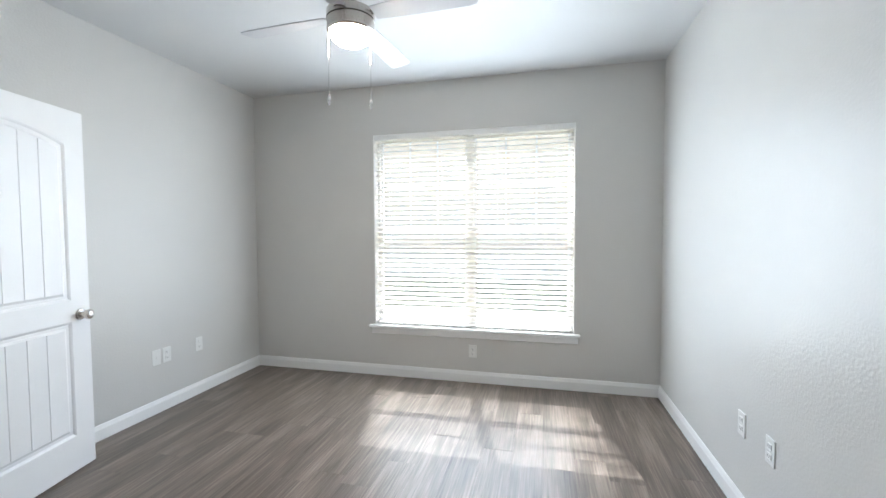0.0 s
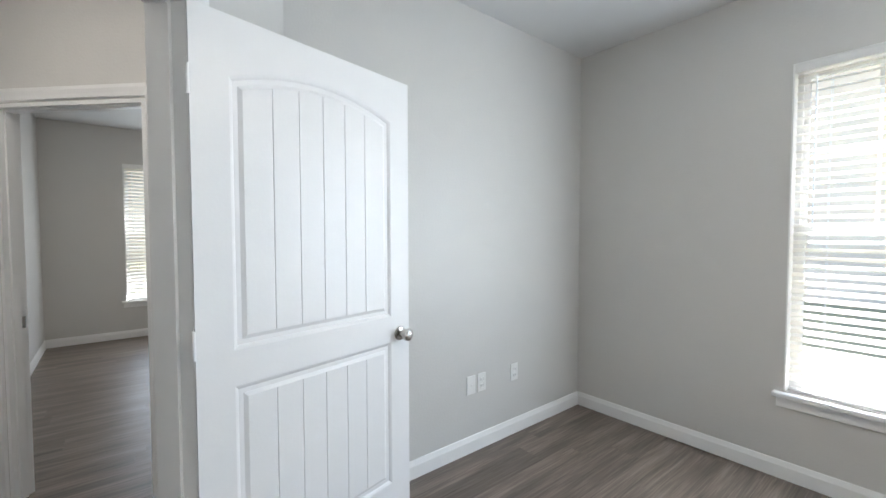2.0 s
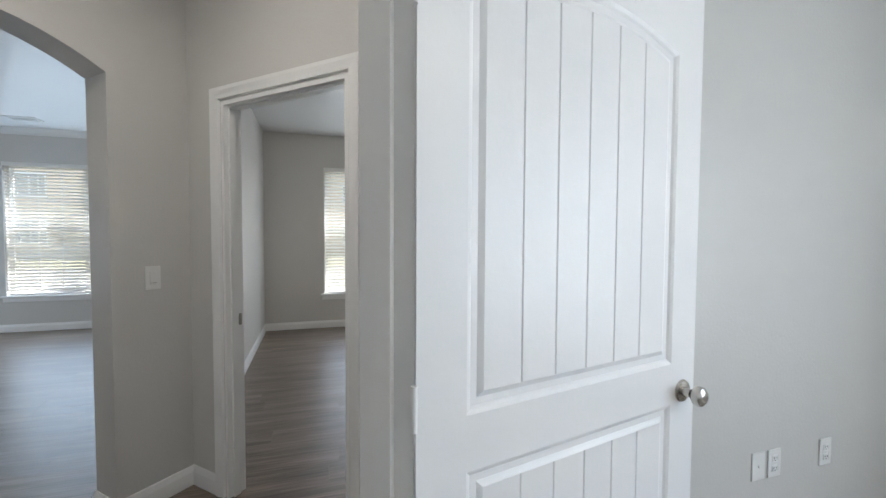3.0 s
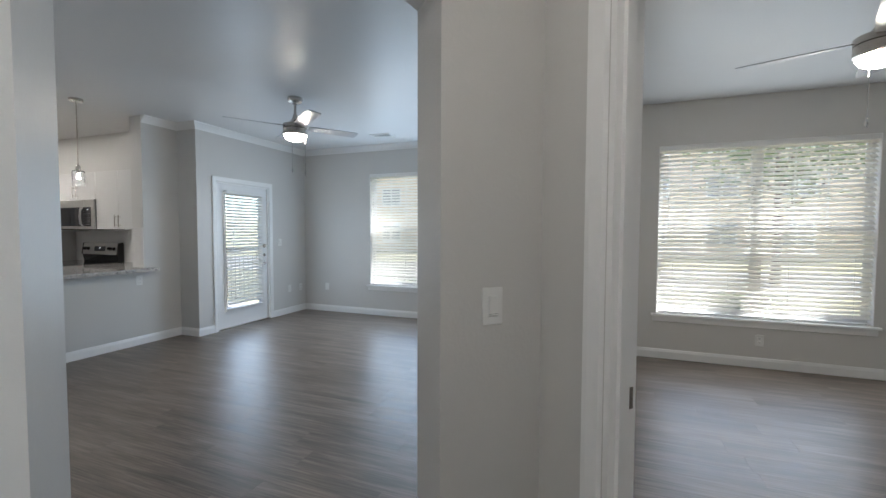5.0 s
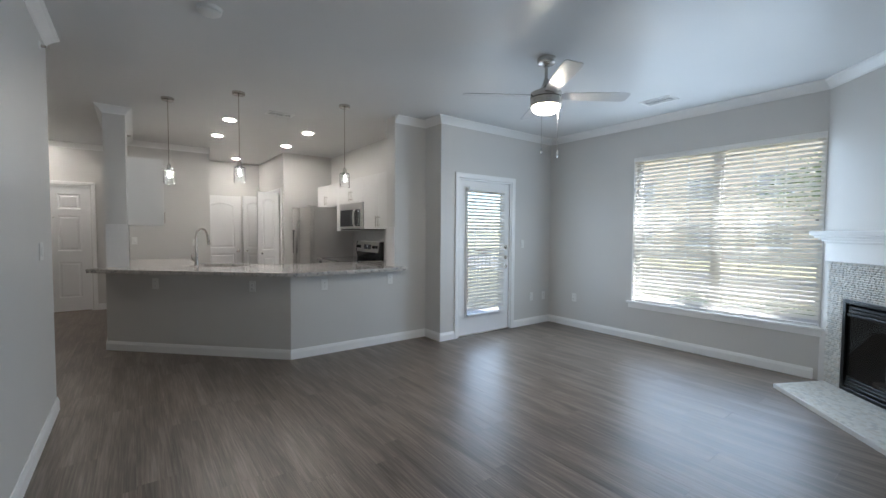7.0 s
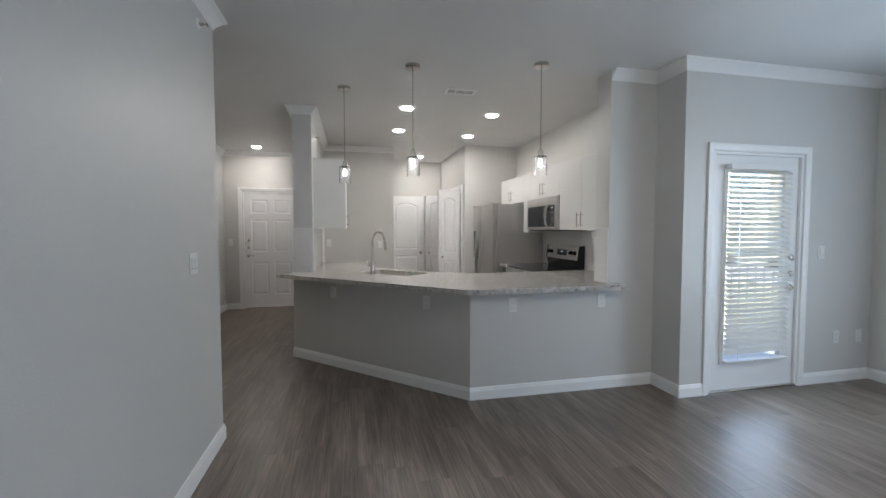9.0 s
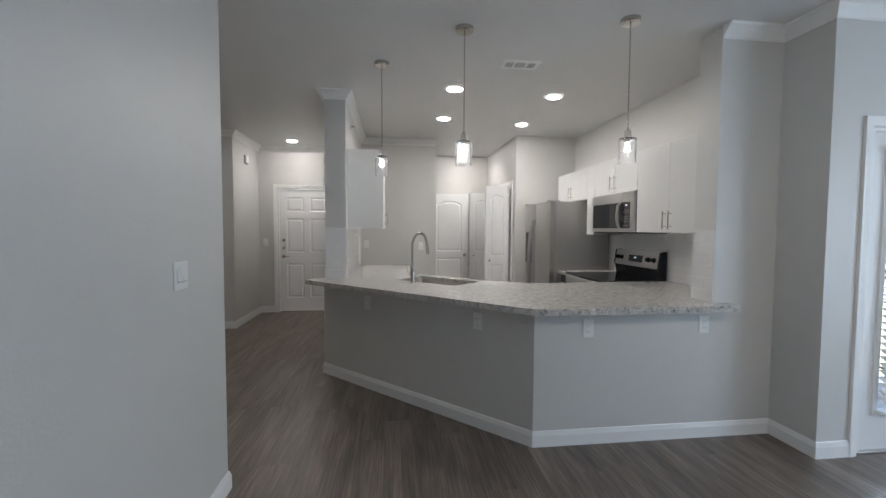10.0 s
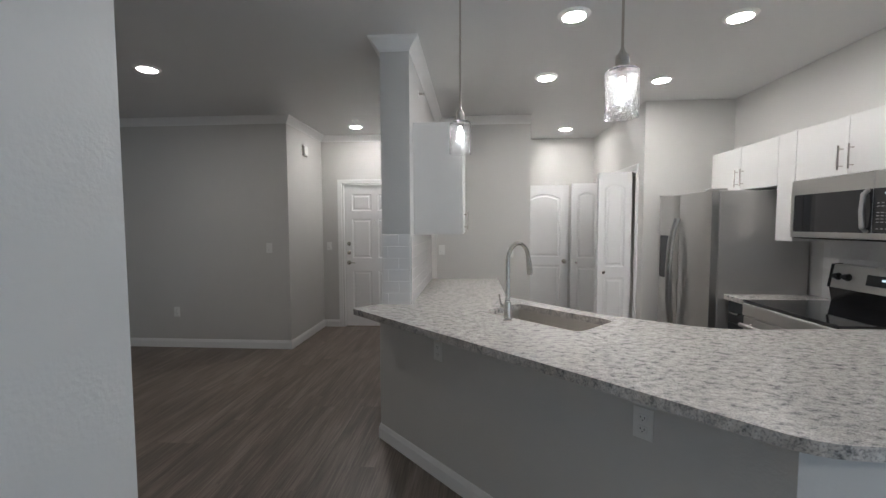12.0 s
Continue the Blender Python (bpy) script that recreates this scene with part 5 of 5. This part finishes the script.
cp = part("control_panel", box(bmesh.new(), 0.356, 0.385, w / 2 - 0.203, w / 2, 0.006, 0.398, 0.006), STEEL, mo, "stainless control panel")
part("keypad", box(bmesh.new(), 0.3840, 0.3868, w / 2 - 0.202, w / 2 - 0.060, 0.045, 0.298, 0.002), BLACKGLASS, cp, "black keypad")
DIM = glowing("display_glow", (0.8, 0.92, 1.0), 0.10)
part("display", box(bmesh.new(), 0.3865, 0.3872, w / 2 - 0.135, w / 2 - 0.105, 0.262, 0.274), DIM, cp, "small glowing clock digits")
for g, (z0, rows_) in enumerate(((0.195, 2), (0.105, 4), (0.068, 1))):
    bm = bmesh.new()
    for i in range(rows_):
        for j in range(4):
            box(bm, 0.3865, 0.3870, w / 2 - 0.178 + j * 0.026, w / 2 - 0.162 + j * 0.026, z0 + i * 0.018, z0 + 0.004 + i * 0.018)
    part("key_row", bm, STEELSIDE, cp)
part("underside_vent", box(bmesh.new(), 0.02, 0.34, -w / 2 + 0.03, w / 2 - 0.03, -0.004, 0.0), SLOT, mo)

# range
rg = thing("electric_range", pose(-6.405, -4.0, 0), "stainless and black electric range with glass cooktop", "range")
w = 0.80
part("body", box(bmesh.new(), 0.0, 0.62, -w / 2, w / 2, 0.02, 0.895, 0.003), BLACK, rg)
part("cooktop", box(bmesh.new(), 0.05, 0.66, -w / 2, w / 2, 0.895, 0.918, 0.004), BLACKGLASS, rg, "black glass cooktop")
od = part("oven_door", box(bmesh.new(), 0.621, 0.655, -w / 2 + 0.003, w / 2 - 0.003, 0.20, 0.80, 0.005), STEEL, rg)
part("oven_window", box(bmesh.new(), 0.6545, 0.658, -w / 2 + 0.11, w / 2 - 0.11, 0.36, 0.66, 0.003), BLACKGLASS, od)
bm = tube(bmesh.new(), [(0.705, -w / 2 + 0.05, 0.745), (0.705, w / 2 - 0.05, 0.745)], 0.014, 12)
for yy in (-w / 2 + 0.09, w / 2 - 0.09):
    tube(bm, [(0.655, yy, 0.745), (0.705, yy, 0.745)], 0.009, 8)
part("oven_handle", bm, STEEL, od, "stainless bar handle", smooth=True)
part("front_rail", box(bmesh.new(), 0.621, 0.662, -w / 2, w / 2, 0.805, 0.893, 0.004), STEEL, rg)
part("drawer", box(bmesh.new(), 0.621, 0.65, -w / 2 + 0.003, w / 2 - 0.003, 0.05, 0.195, 0.004), BLACK, rg)
bm = bmesh.new()
vs = []
for yy in (-w / 2, w / 2):
    vs.append([bm.verts.new((x_, yy, z_)) for x_, z_ in ((0.0, 0.896), (0.055, 0.918), (0.075, 1.02), (0.0, 1.02))])
for i in range(4):
    j = (i + 1) % 4
    bm.faces.new((vs[0][i], vs[0][j], vs[1][j], vs[1][i]))
bm.faces.new(vs[0])
bm.faces.new(list(reversed(vs[1])))
part("backguard_lower", bm, BLACK, rg, "black lower backguard")


def prism_y(profile, y0, y1):
    """A profile of (x, z) pairs drawn out along y."""
    b = bmesh.new()
    a = [b.verts.new((x_, y0, z_)) for x_, z_ in profile]
    c = [b.verts.new((x_, y1, z_)) for x_, z_ in profile]
    for i in range(len(a)):
        j = (i + 1) % len(a)
        b.faces.new((a[i], a[j], c[j], c[i]))
    b.faces.new(a)
    b.faces.new(list(reversed(c)))
    bmesh.ops.recalc_face_normals(b, faces=b.faces)
    return b


bg = part("control_panel", prism_y([(0.0, 1.0205), (0.085, 1.0205), (0.060, 1.182), (0.0, 1.187)], -w / 2 + 0.022, w / 2 - 0.022), STEEL, rg, "stainless control panel")
for s in (-1, 1):
    part("end_cap", prism_y([(0.0, 1.0205), (0.088, 1.0205), (0.063, 1.184), (0.0, 1.190)], min(s * (w / 2 - 0.0215), s * w / 2), max(s * (w / 2 - 0.0215), s * w / 2)), BLACK, bg, "black end cap")
tiltm = Matrix.Translation((0.0728, 0, 1.101)) @ Matrix.Rotation(-math.atan2(0.023, 0.145), 4, "Y")
cpn = part("display_panel", box(bmesh.new(), -0.001, 0.003, -0.12, 0.12, -0.035, 0.035, 0.001), BLACKGLASS, bg, m=tiltm)
part("clock_digits", box(bmesh.new(), 0.003, 0.0036, -0.018, 0.018, 0.002, 0.016), DIM, cpn, "glowing clock digits")
for yy in (-0.325, -0.250, 0.225, 0.315):
    bm = lathe(bmesh.new(), [(0, 0), (0.026, 0), (0.026, 0.006), (0.021, 0.010), (0.019, 0.030), (0.016, 0.033), (0, 0.033)], 20, (0, yy, 0), "x")
    part("knob", bm, BLACK, bg, "black round control knob", smooth=True, m=tiltm)

# fridge
fr = thing("refrigerator", pose(-6.405, -5.13, 0), "stainless side-by-side refrigerator with grey sides", "refrigerator")
w = 0.90
part("cabinet", box(bmesh.new(), 0.0, 0.685, -w / 2, w / 2, 0.03, 1.735, 0.006), STEELSIDE, fr, "smooth grey side panels")
split = -w / 2 + 0.385
for y0, y1, nm in ((-w / 2, split - 0.003, "freezer_door"), (split + 0.003, w / 2, "fridge_door")):
    bm = bmesh.new()
    prof = []
    n = 10
    for i in range(n + 1):
        t = i / n
        prof.append((0.745 + 0.022 * math.sin(math.pi * t) ** 0.6, y0 + (y1 - y0) * t))
    pl = [(0.69, y0)] + prof + [(0.69, y1)]
    prism(bm, pl, 0.055, 1.732)
    dro = part(nm, bm, STEEL, fr, smooth=True)
    hy = y1 - 0.03 if nm == "freezer_door" else y0 + 0.03
    pts = []
    for i in range(11):
        t = i / 10
        pts.append((0.765 + 0.062 * math.sin(math.pi * t) ** 0.5, hy, 0.42 + t * 1.10))
    part("handle", tube(bmesh.new(), pts, 0.0145, 12), STEEL, dro, "long bowed stainless handle", smooth=True)
    if nm == "freezer_door":
        part("dispenser", box(bmesh.new(), 0.755, 0.771, y0 + 0.07, y1 - 0.09, 0.95, 1.36, 0.004), BLACK, dro, "black ice and water dispenser")
part("toe_grille", box(bmesh.new(), 0.60, 0.70, -w / 2 + 0.01, w / 2 - 0.01, 0.0, 0.05), BLACK, fr)
part("hinge_cover", box(bmesh.new(), 0.62, 0.76, w / 2 - 0.08, w / 2 - 0.01, 1.736, 1.752, 0.004), STEELSIDE, fr)
part("hinge_cover", box(bmesh.new(), 0.62, 0.76, -w / 2 + 0.01, -w / 2 + 0.08, 1.736, 1.752, 0.004), STEELSIDE, fr)

# corridor doors
dA = thing("door_5", pose(-5.17, -7.455, 0.012), "white two-panel arched pantry door, closed", "door", kind="structure")
part("door_leaf", leaf_mesh(0.70, 2.03, two_panel(0.70, 2.03, 0)), DOORP, dA)
knob(dA, 0.06, 0.915, 0.0175, 1, NICKEL)
for nm, px, py, a, w_ in (("door_6", -5.565, -7.20, 0, 0.40), ("door_7", -5.53, -6.0, 0, 0.36)):
    d_ = thing(nm, pose(px, py, 0.012, 0, 0, a), "white arched bifold closet door folded open", "door", kind="structure")
    part("door_leaf", leaf_mesh(w_, 2.03, two_panel(w_, 2.03, 0), 0.03), DOORP, d_)
    o = part("door_leaf", leaf_mesh(w_, 2.03, two_panel(w_, 2.03, 0), 0.03), DOORP, d_)
    o.matrix_basis = Matrix.Translation((0, -0.037, 0))
    bm = lathe(bmesh.new(), [(0, 0.015), (0.008, 0.015), (0.007, 0.03), (0.016, 0.036), (0.016, 0.042), (0, 0.045)], 16, (w_ - 0.06, 0, 0.92), "y")
    part("knob", bm, NICKEL, d_, smooth=True)
casing(wall_frame((-5.54, -5.9), -math.pi / 2), 1.35, 2.05, 0.12, "door_frame_5", "white casing round the closet opening", back=False)


# ---- backsplash tiles ----
TW, TH, TG = 0.152, 0.076, 0.0014


def tile_field(m, w, h, label):
    """White subway tiles in running bond on a grout bed; local x along, y out of the wall, z up."""
    root = thing("backsplash", m, label, "tile", kind="structure")
    part("grout_bed", box(bmesh.new(), 0, w, 0.001, 0.0082, 0, h), TILEGROUT, root)
    cache = {}
    rows = int(round(h / (TH + TG)))
    th = h / rows - TG
    for r in range(rows):
        x = -(TW / 2 if r % 2 else 0)
        while x < w - 0.01:
            a, b = max(x, 0) + TG / 2, min(x + TW, w) - TG / 2
            if b - a > 0.008:
                key = round(b - a, 4)
                mm = Matrix.Translation((a, 0, r * (th + TG) + TG / 2))
                if key not in cache:
                    cache[key] = part("tile", box(bmesh.new(), 0, b - a, 0.0045, 0.0095, 0, th, 0.0012), TILEW, root)
                    cache[key].matrix_basis = mm
                else:
                    again(cache[key], mm)
            x += TW + TG
    return root


tile_field(Matrix.Translation((-6.42, -2.66, CT1)) @ Matrix.Rotation(-math.pi / 2, 4, "Z"), 1.90, 0.458, "white glossy subway tile behind the range")
tile_field(Matrix.Translation((-5.93, -2.457, CT1)) @ Matrix.Rotation(-math.pi / 2, 4, "Z"), 0.198, 0.485, "white glossy tile on the end of the wall")
tile_field(Matrix.Translation((-3.338, -4.10, CT1)), 0.196, 0.49, "white glossy tile on the end of the pillar wall")
tile_field(Matrix.Translation((-3.34, -5.50, CT1)) @ Matrix.Rotation(math.pi / 2, 4, "Z"), 1.395, 0.485, "white glossy subway tile on the kitchen side of the pillar wall")


# ---- balcony and outdoors ----
piece("balcony_floor", box(bmesh.new(), -8.60, -6.56, -4.25, -2.285, -0.16, -0.03, 0.005), CONCRETE, "bare concrete balcony floor", "balcony", "structure")
rl = thing("balcony_railing", pose(0, 0, -0.03), "dark painted metal balcony railing with thin pickets", "railing")
picket = None
for p, q in (((-8.53, -2.36), (-8.53, -4.18)), ((-8.53, -4.18), (-6.60, -4.18))):
    for z in (0.10, 0.98, 1.04):
        part("rail", tube(bmesh.new(), [(p[0], p[1], z), (q[0], q[1], z)], 0.016 if z > 1 else 0.012, 8), IRON, rl)
    n = int((Vector(q) - Vector(p)).length / 0.105)
    for i in range(n + 1):
        x, y = p[0] + (q[0] - p[0]) * i / n, p[1] + (q[1] - p[1]) * i / n
        if picket is None:
            picket = part("picket", box(bmesh.new(), -0.007, 0.007, -0.007, 0.007, 0.10, 0.98), IRON, rl)
            picket.matrix_basis = Matrix.Translation((x, y, 0))
        else:
            again(picket, Matrix.Translation((x, y, 0)))
for x, y in ((-8.53, -2.36), (-8.53, -4.18), (-6.60, -4.18)):
    part("post", box(bmesh.new(), x - 0.02, x + 0.02, y - 0.02, y + 0.02, 0, 1.06), IRON, rl)

bm = bmesh.new()
bm.faces.new([bm.verts.new(v) for v in ((-1500, -1500, -0.40), (1500, -1500, -0.40), (1500, 1500, -0.40), (-1500, 1500, -0.40))])
piece("ground", bm, GRASS, "sunlit mown grass around the building", "ground", "structure")
piece("road", box(bmesh.new(), -24, -18, -80, 80, -0.45, -0.385), ASPHALT, "pale asphalt drive beyond the lawn", "road", "structure")
piece("pavement", box(bmesh.new(), -17.9, -16.6, -80, 80, -0.45, -0.35), CONCRETE, "concrete pavement beside the drive", "pavement", "structure")


def house(x, y, length, depth, storeys, turn, label, bays=True):
    root = thing("apartment_building", pose(x, y, -0.40, 0, 0, turn), label, "building")
    h = storeys * 3.0
    part("wall", box(bmesh.new(), -depth, 0, -length / 2, length / 2, 0, h), STUCCO, root)
    bm = bmesh.new()
    a = [bm.verts.new(v) for v in ((-depth - 0.6, -length / 2 - 0.6, h), (0.6, -length / 2 - 0.6, h), (-depth / 2, -length / 2 - 0.6, h + 2.6))]
    b = [bm.verts.new((v.co.x, length / 2 + 0.6, v.co.z)) for v in a]
    bm.faces.new(a)
    bm.faces.new(list(reversed(b)))
    for i in range(3):
        j = (i + 1) % 3
        bm.faces.new((a[i], b[i], b[j], a[j]))
    part("roof", bm, ROOF, root)
    fr_ = None
    n = int(length / 4) if bays else 0
    for s in range(storeys):
        for i in range(n):
            yy = -length / 2 + (i + 0.5) * length / n
            mm = Matrix.Translation((0, yy, s * 3.0 + 0.9))
            if fr_ is None:
                bm = bmesh.new()
                for q in ((-0.9, -0.8, 0, 1.5), (0.8, 0.9, 0, 1.5), (-0.8, 0.8, 0, 0.1), (-0.8, 0.8, 1.4, 1.5), (-0.04, 0.04, 0.1, 1.4)):
                    box(bm, 0.0, 0.06, *q)
                fr_ = part("window", bm, VINYL, root)
                fr_.matrix_basis = mm
                gl = part("pane", box(bmesh.new(), 0.005, 0.02, -0.8, 0.8, 0.1, 1.4), DARKWIN, fr_)
            else:
                o = again(fr_, mm, root)
                again(gl, Matrix.Identity(4), o)
    return root


house(-34, -2, 44, 11, 3, 0, "three-storey beige stucco apartment building across the drive")
house(0, 17.5, 46, 10, 3, -90, "plain cream stucco end of a neighbouring apartment building", False)


def tree(x, y, h, seed, label, crown_r=2.0):
    rr = random.Random(seed)
    root = thing("tree", pose(x, y, -0.40), label, "tree", "trees on the lawn")
    bm = bmesh.new()
    lean = rr.uniform(-0.3, 0.3)
    tube(bm, [(0, 0, 0), (lean * 0.2, 0.05, h * 0.2), (lean * 0.5, 0.02, h * 0.45), (lean, 0, h * 0.75)], [0.16, 0.13, 0.10, 0.04], 9)
    ends = [(lean, 0, h * 0.78)]
    for i in range(7):
        a = i * 2.4 + rr.random()
        z0 = h * rr.uniform(0.3, 0.62)
        r = crown_r * rr.uniform(0.5, 0.85)
        e_ = (lean * 0.6 + r * math.cos(a), r * math.sin(a), z0 + h * rr.uniform(0.12, 0.3))
        tube(bm, [(lean * 0.5, 0, z0), (lean * 0.5 + r * 0.5 * math.cos(a), r * 0.5 * math.sin(a), z0 + h * 0.1), e_], [0.055, 0.035, 0.012], 6)
        ends.append(e_)
    part("trunk", bm, BARK, root, smooth=True)
    vs, fs = [], []
    for e_ in ends:
        for k in range(240):
            d = Vector((rr.gauss(0, 1), rr.gauss(0, 1), rr.gauss(0, 0.7)))
            p = Vector(e_) + d * crown_r * 0.30
            u = Vector((rr.gauss(0, 1), rr.gauss(0, 1), rr.gauss(0, 1))).normalized()
            v = u.orthogonal().normalized()
            s = rr.uniform(0.06, 0.13)
            i0 = len(vs)
            vs += [p - u * s, p + v * s * 0.5, p + u * s, p - v * s * 0.5]
            fs.append((i0, i0 + 1, i0 + 2, i0 + 3))
    me = bpy.data.meshes.new("crown")
    me.from_pydata(vs, [], fs)
    me.materials.append(LEAF)
    c = new("crown", me)
    c.parent = root
    return root


tree(-19.5, 8.2, 6.5, 4, "green shade tree with a slanting trunk on the lawn", 2.3)
tree(-22.2, -1.2, 4.6, 6, "young green tree beside the drive", 1.8)
for i, (y0, y1) in enumerate(((-1.6, 1.4), (3.0, 5.6))):
    rr = random.Random(20 + i)
    vs, fs = [], []
    for k in range(2600):
        p = Vector((rr.uniform(-0.45, 0.45), rr.uniform(y0, y1), 0.02 + 0.62 * rr.random() ** 0.7))
        u = Vector((rr.gauss(0, 1), rr.gauss(0, 1), rr.gauss(0, 1))).normalized()
        v = u.orthogonal().normalized()
        s = rr.uniform(0.03, 0.06)
        i0 = len(vs)
        vs += [p - u * s, p + v * s * 0.6, p + u * s, p - v * s * 0.6]
        fs.append((i0, i0 + 1, i0 + 2, i0 + 3))
    me = bpy.data.meshes.new("hedge")
    me.from_pydata(vs, [], fs)
    me.materials.append(LEAF)
    o = new("hedge", me)
    o.matrix_basis = pose(-11.3, 0, -0.40)
    tagged(o, "low clipped green hedge outside the window", "hedge")

# ---- floor planks ----
PWID, PLEN, GAP = 0.18, 1.22, 0.0002


def plank_mesh(length):
    bm = bmesh.new()
    a, w = length / 2 - GAP, PWID / 2 - GAP
    b = 0.0002
    lo = [bm.verts.new((x, y, -0.006)) for x, y in ((-a, -w), (a, -w), (a, w), (-a, w))]
    mi = [bm.verts.new((x, y, -b)) for x, y in ((-a, -w), (a, -w), (a, w), (-a, w))]
    hi = [bm.verts.new((x, y, 0)) for x, y in ((-a + b, -w + b), (a - b, -w + b), (a - b, w - b), (-a + b, w - b))]
    for p, q in ((lo, mi), (mi, hi)):
        for i in range(4):
            j = (i + 1) % 4
            bm.faces.new((p[i], p[j], q[j], q[i]))
    bm.faces.new(hi)
    return bm


rng = random.Random(11)
boards = []
x = -8.43 + PWID / 2
while x < 1.25:
    y0, y1 = (-2.13, 2.32) if x < -7.6 else ((-2.13, 6.0) if x < -6.45 else (-7.5, 6.0))
    y = y0 - rng.uniform(0, PLEN)
    while y < y1:
        a, b = max(y, y0), min(y + PLEN, y1)
        if b - a > 0.08:
            boards.append((x, (a + b) / 2, round(b - a, 2)))
        y += PLEN
    x += PWID


def near(p):
    best = 99
    for a, b in (((-0.4, 4.6), (-1.6, 3.2)), ((-1.6, 3.2), (-3.6, 1.6)), ((-5.2, 0.8), (-4.2, -1.6)), ((-2.6, -3.2), (-1.8, -5.2))):
        a, b, q = Vector(a), Vector(b), Vector(p[:2])
        t = max(0, min(1, (q - a).dot(b - a) / (b - a).length_squared))
        best = min(best, (q - a - (b - a) * t).length)
    return best


boards.sort(key=near)
shared = {}
rest = bmesh.new()
turn = Matrix.Rotation(math.pi / 2, 4, "Z")
for i, (x, y, ln) in enumerate(boards):
    mm = Matrix.Translation((x, y, 0)) @ turn
    if i < 296:
        if ln not in shared:
            shared[ln] = part("plank", plank_mesh(ln), PLANK, floor)
            shared[ln].matrix_basis = mm
        else:
            again(shared[ln], mm)
    else:
        one = plank_mesh(ln - 0.0)
        one.transform(mm)
        tmp = bpy.data.meshes.new("tmp")
        one.to_mesh(tmp)
        one.free()
        rest.from_mesh(tmp)
        bpy.data.meshes.remove(tmp)
tagged(part("plank_field", rest, PLANKY, floor), kind="stuff")
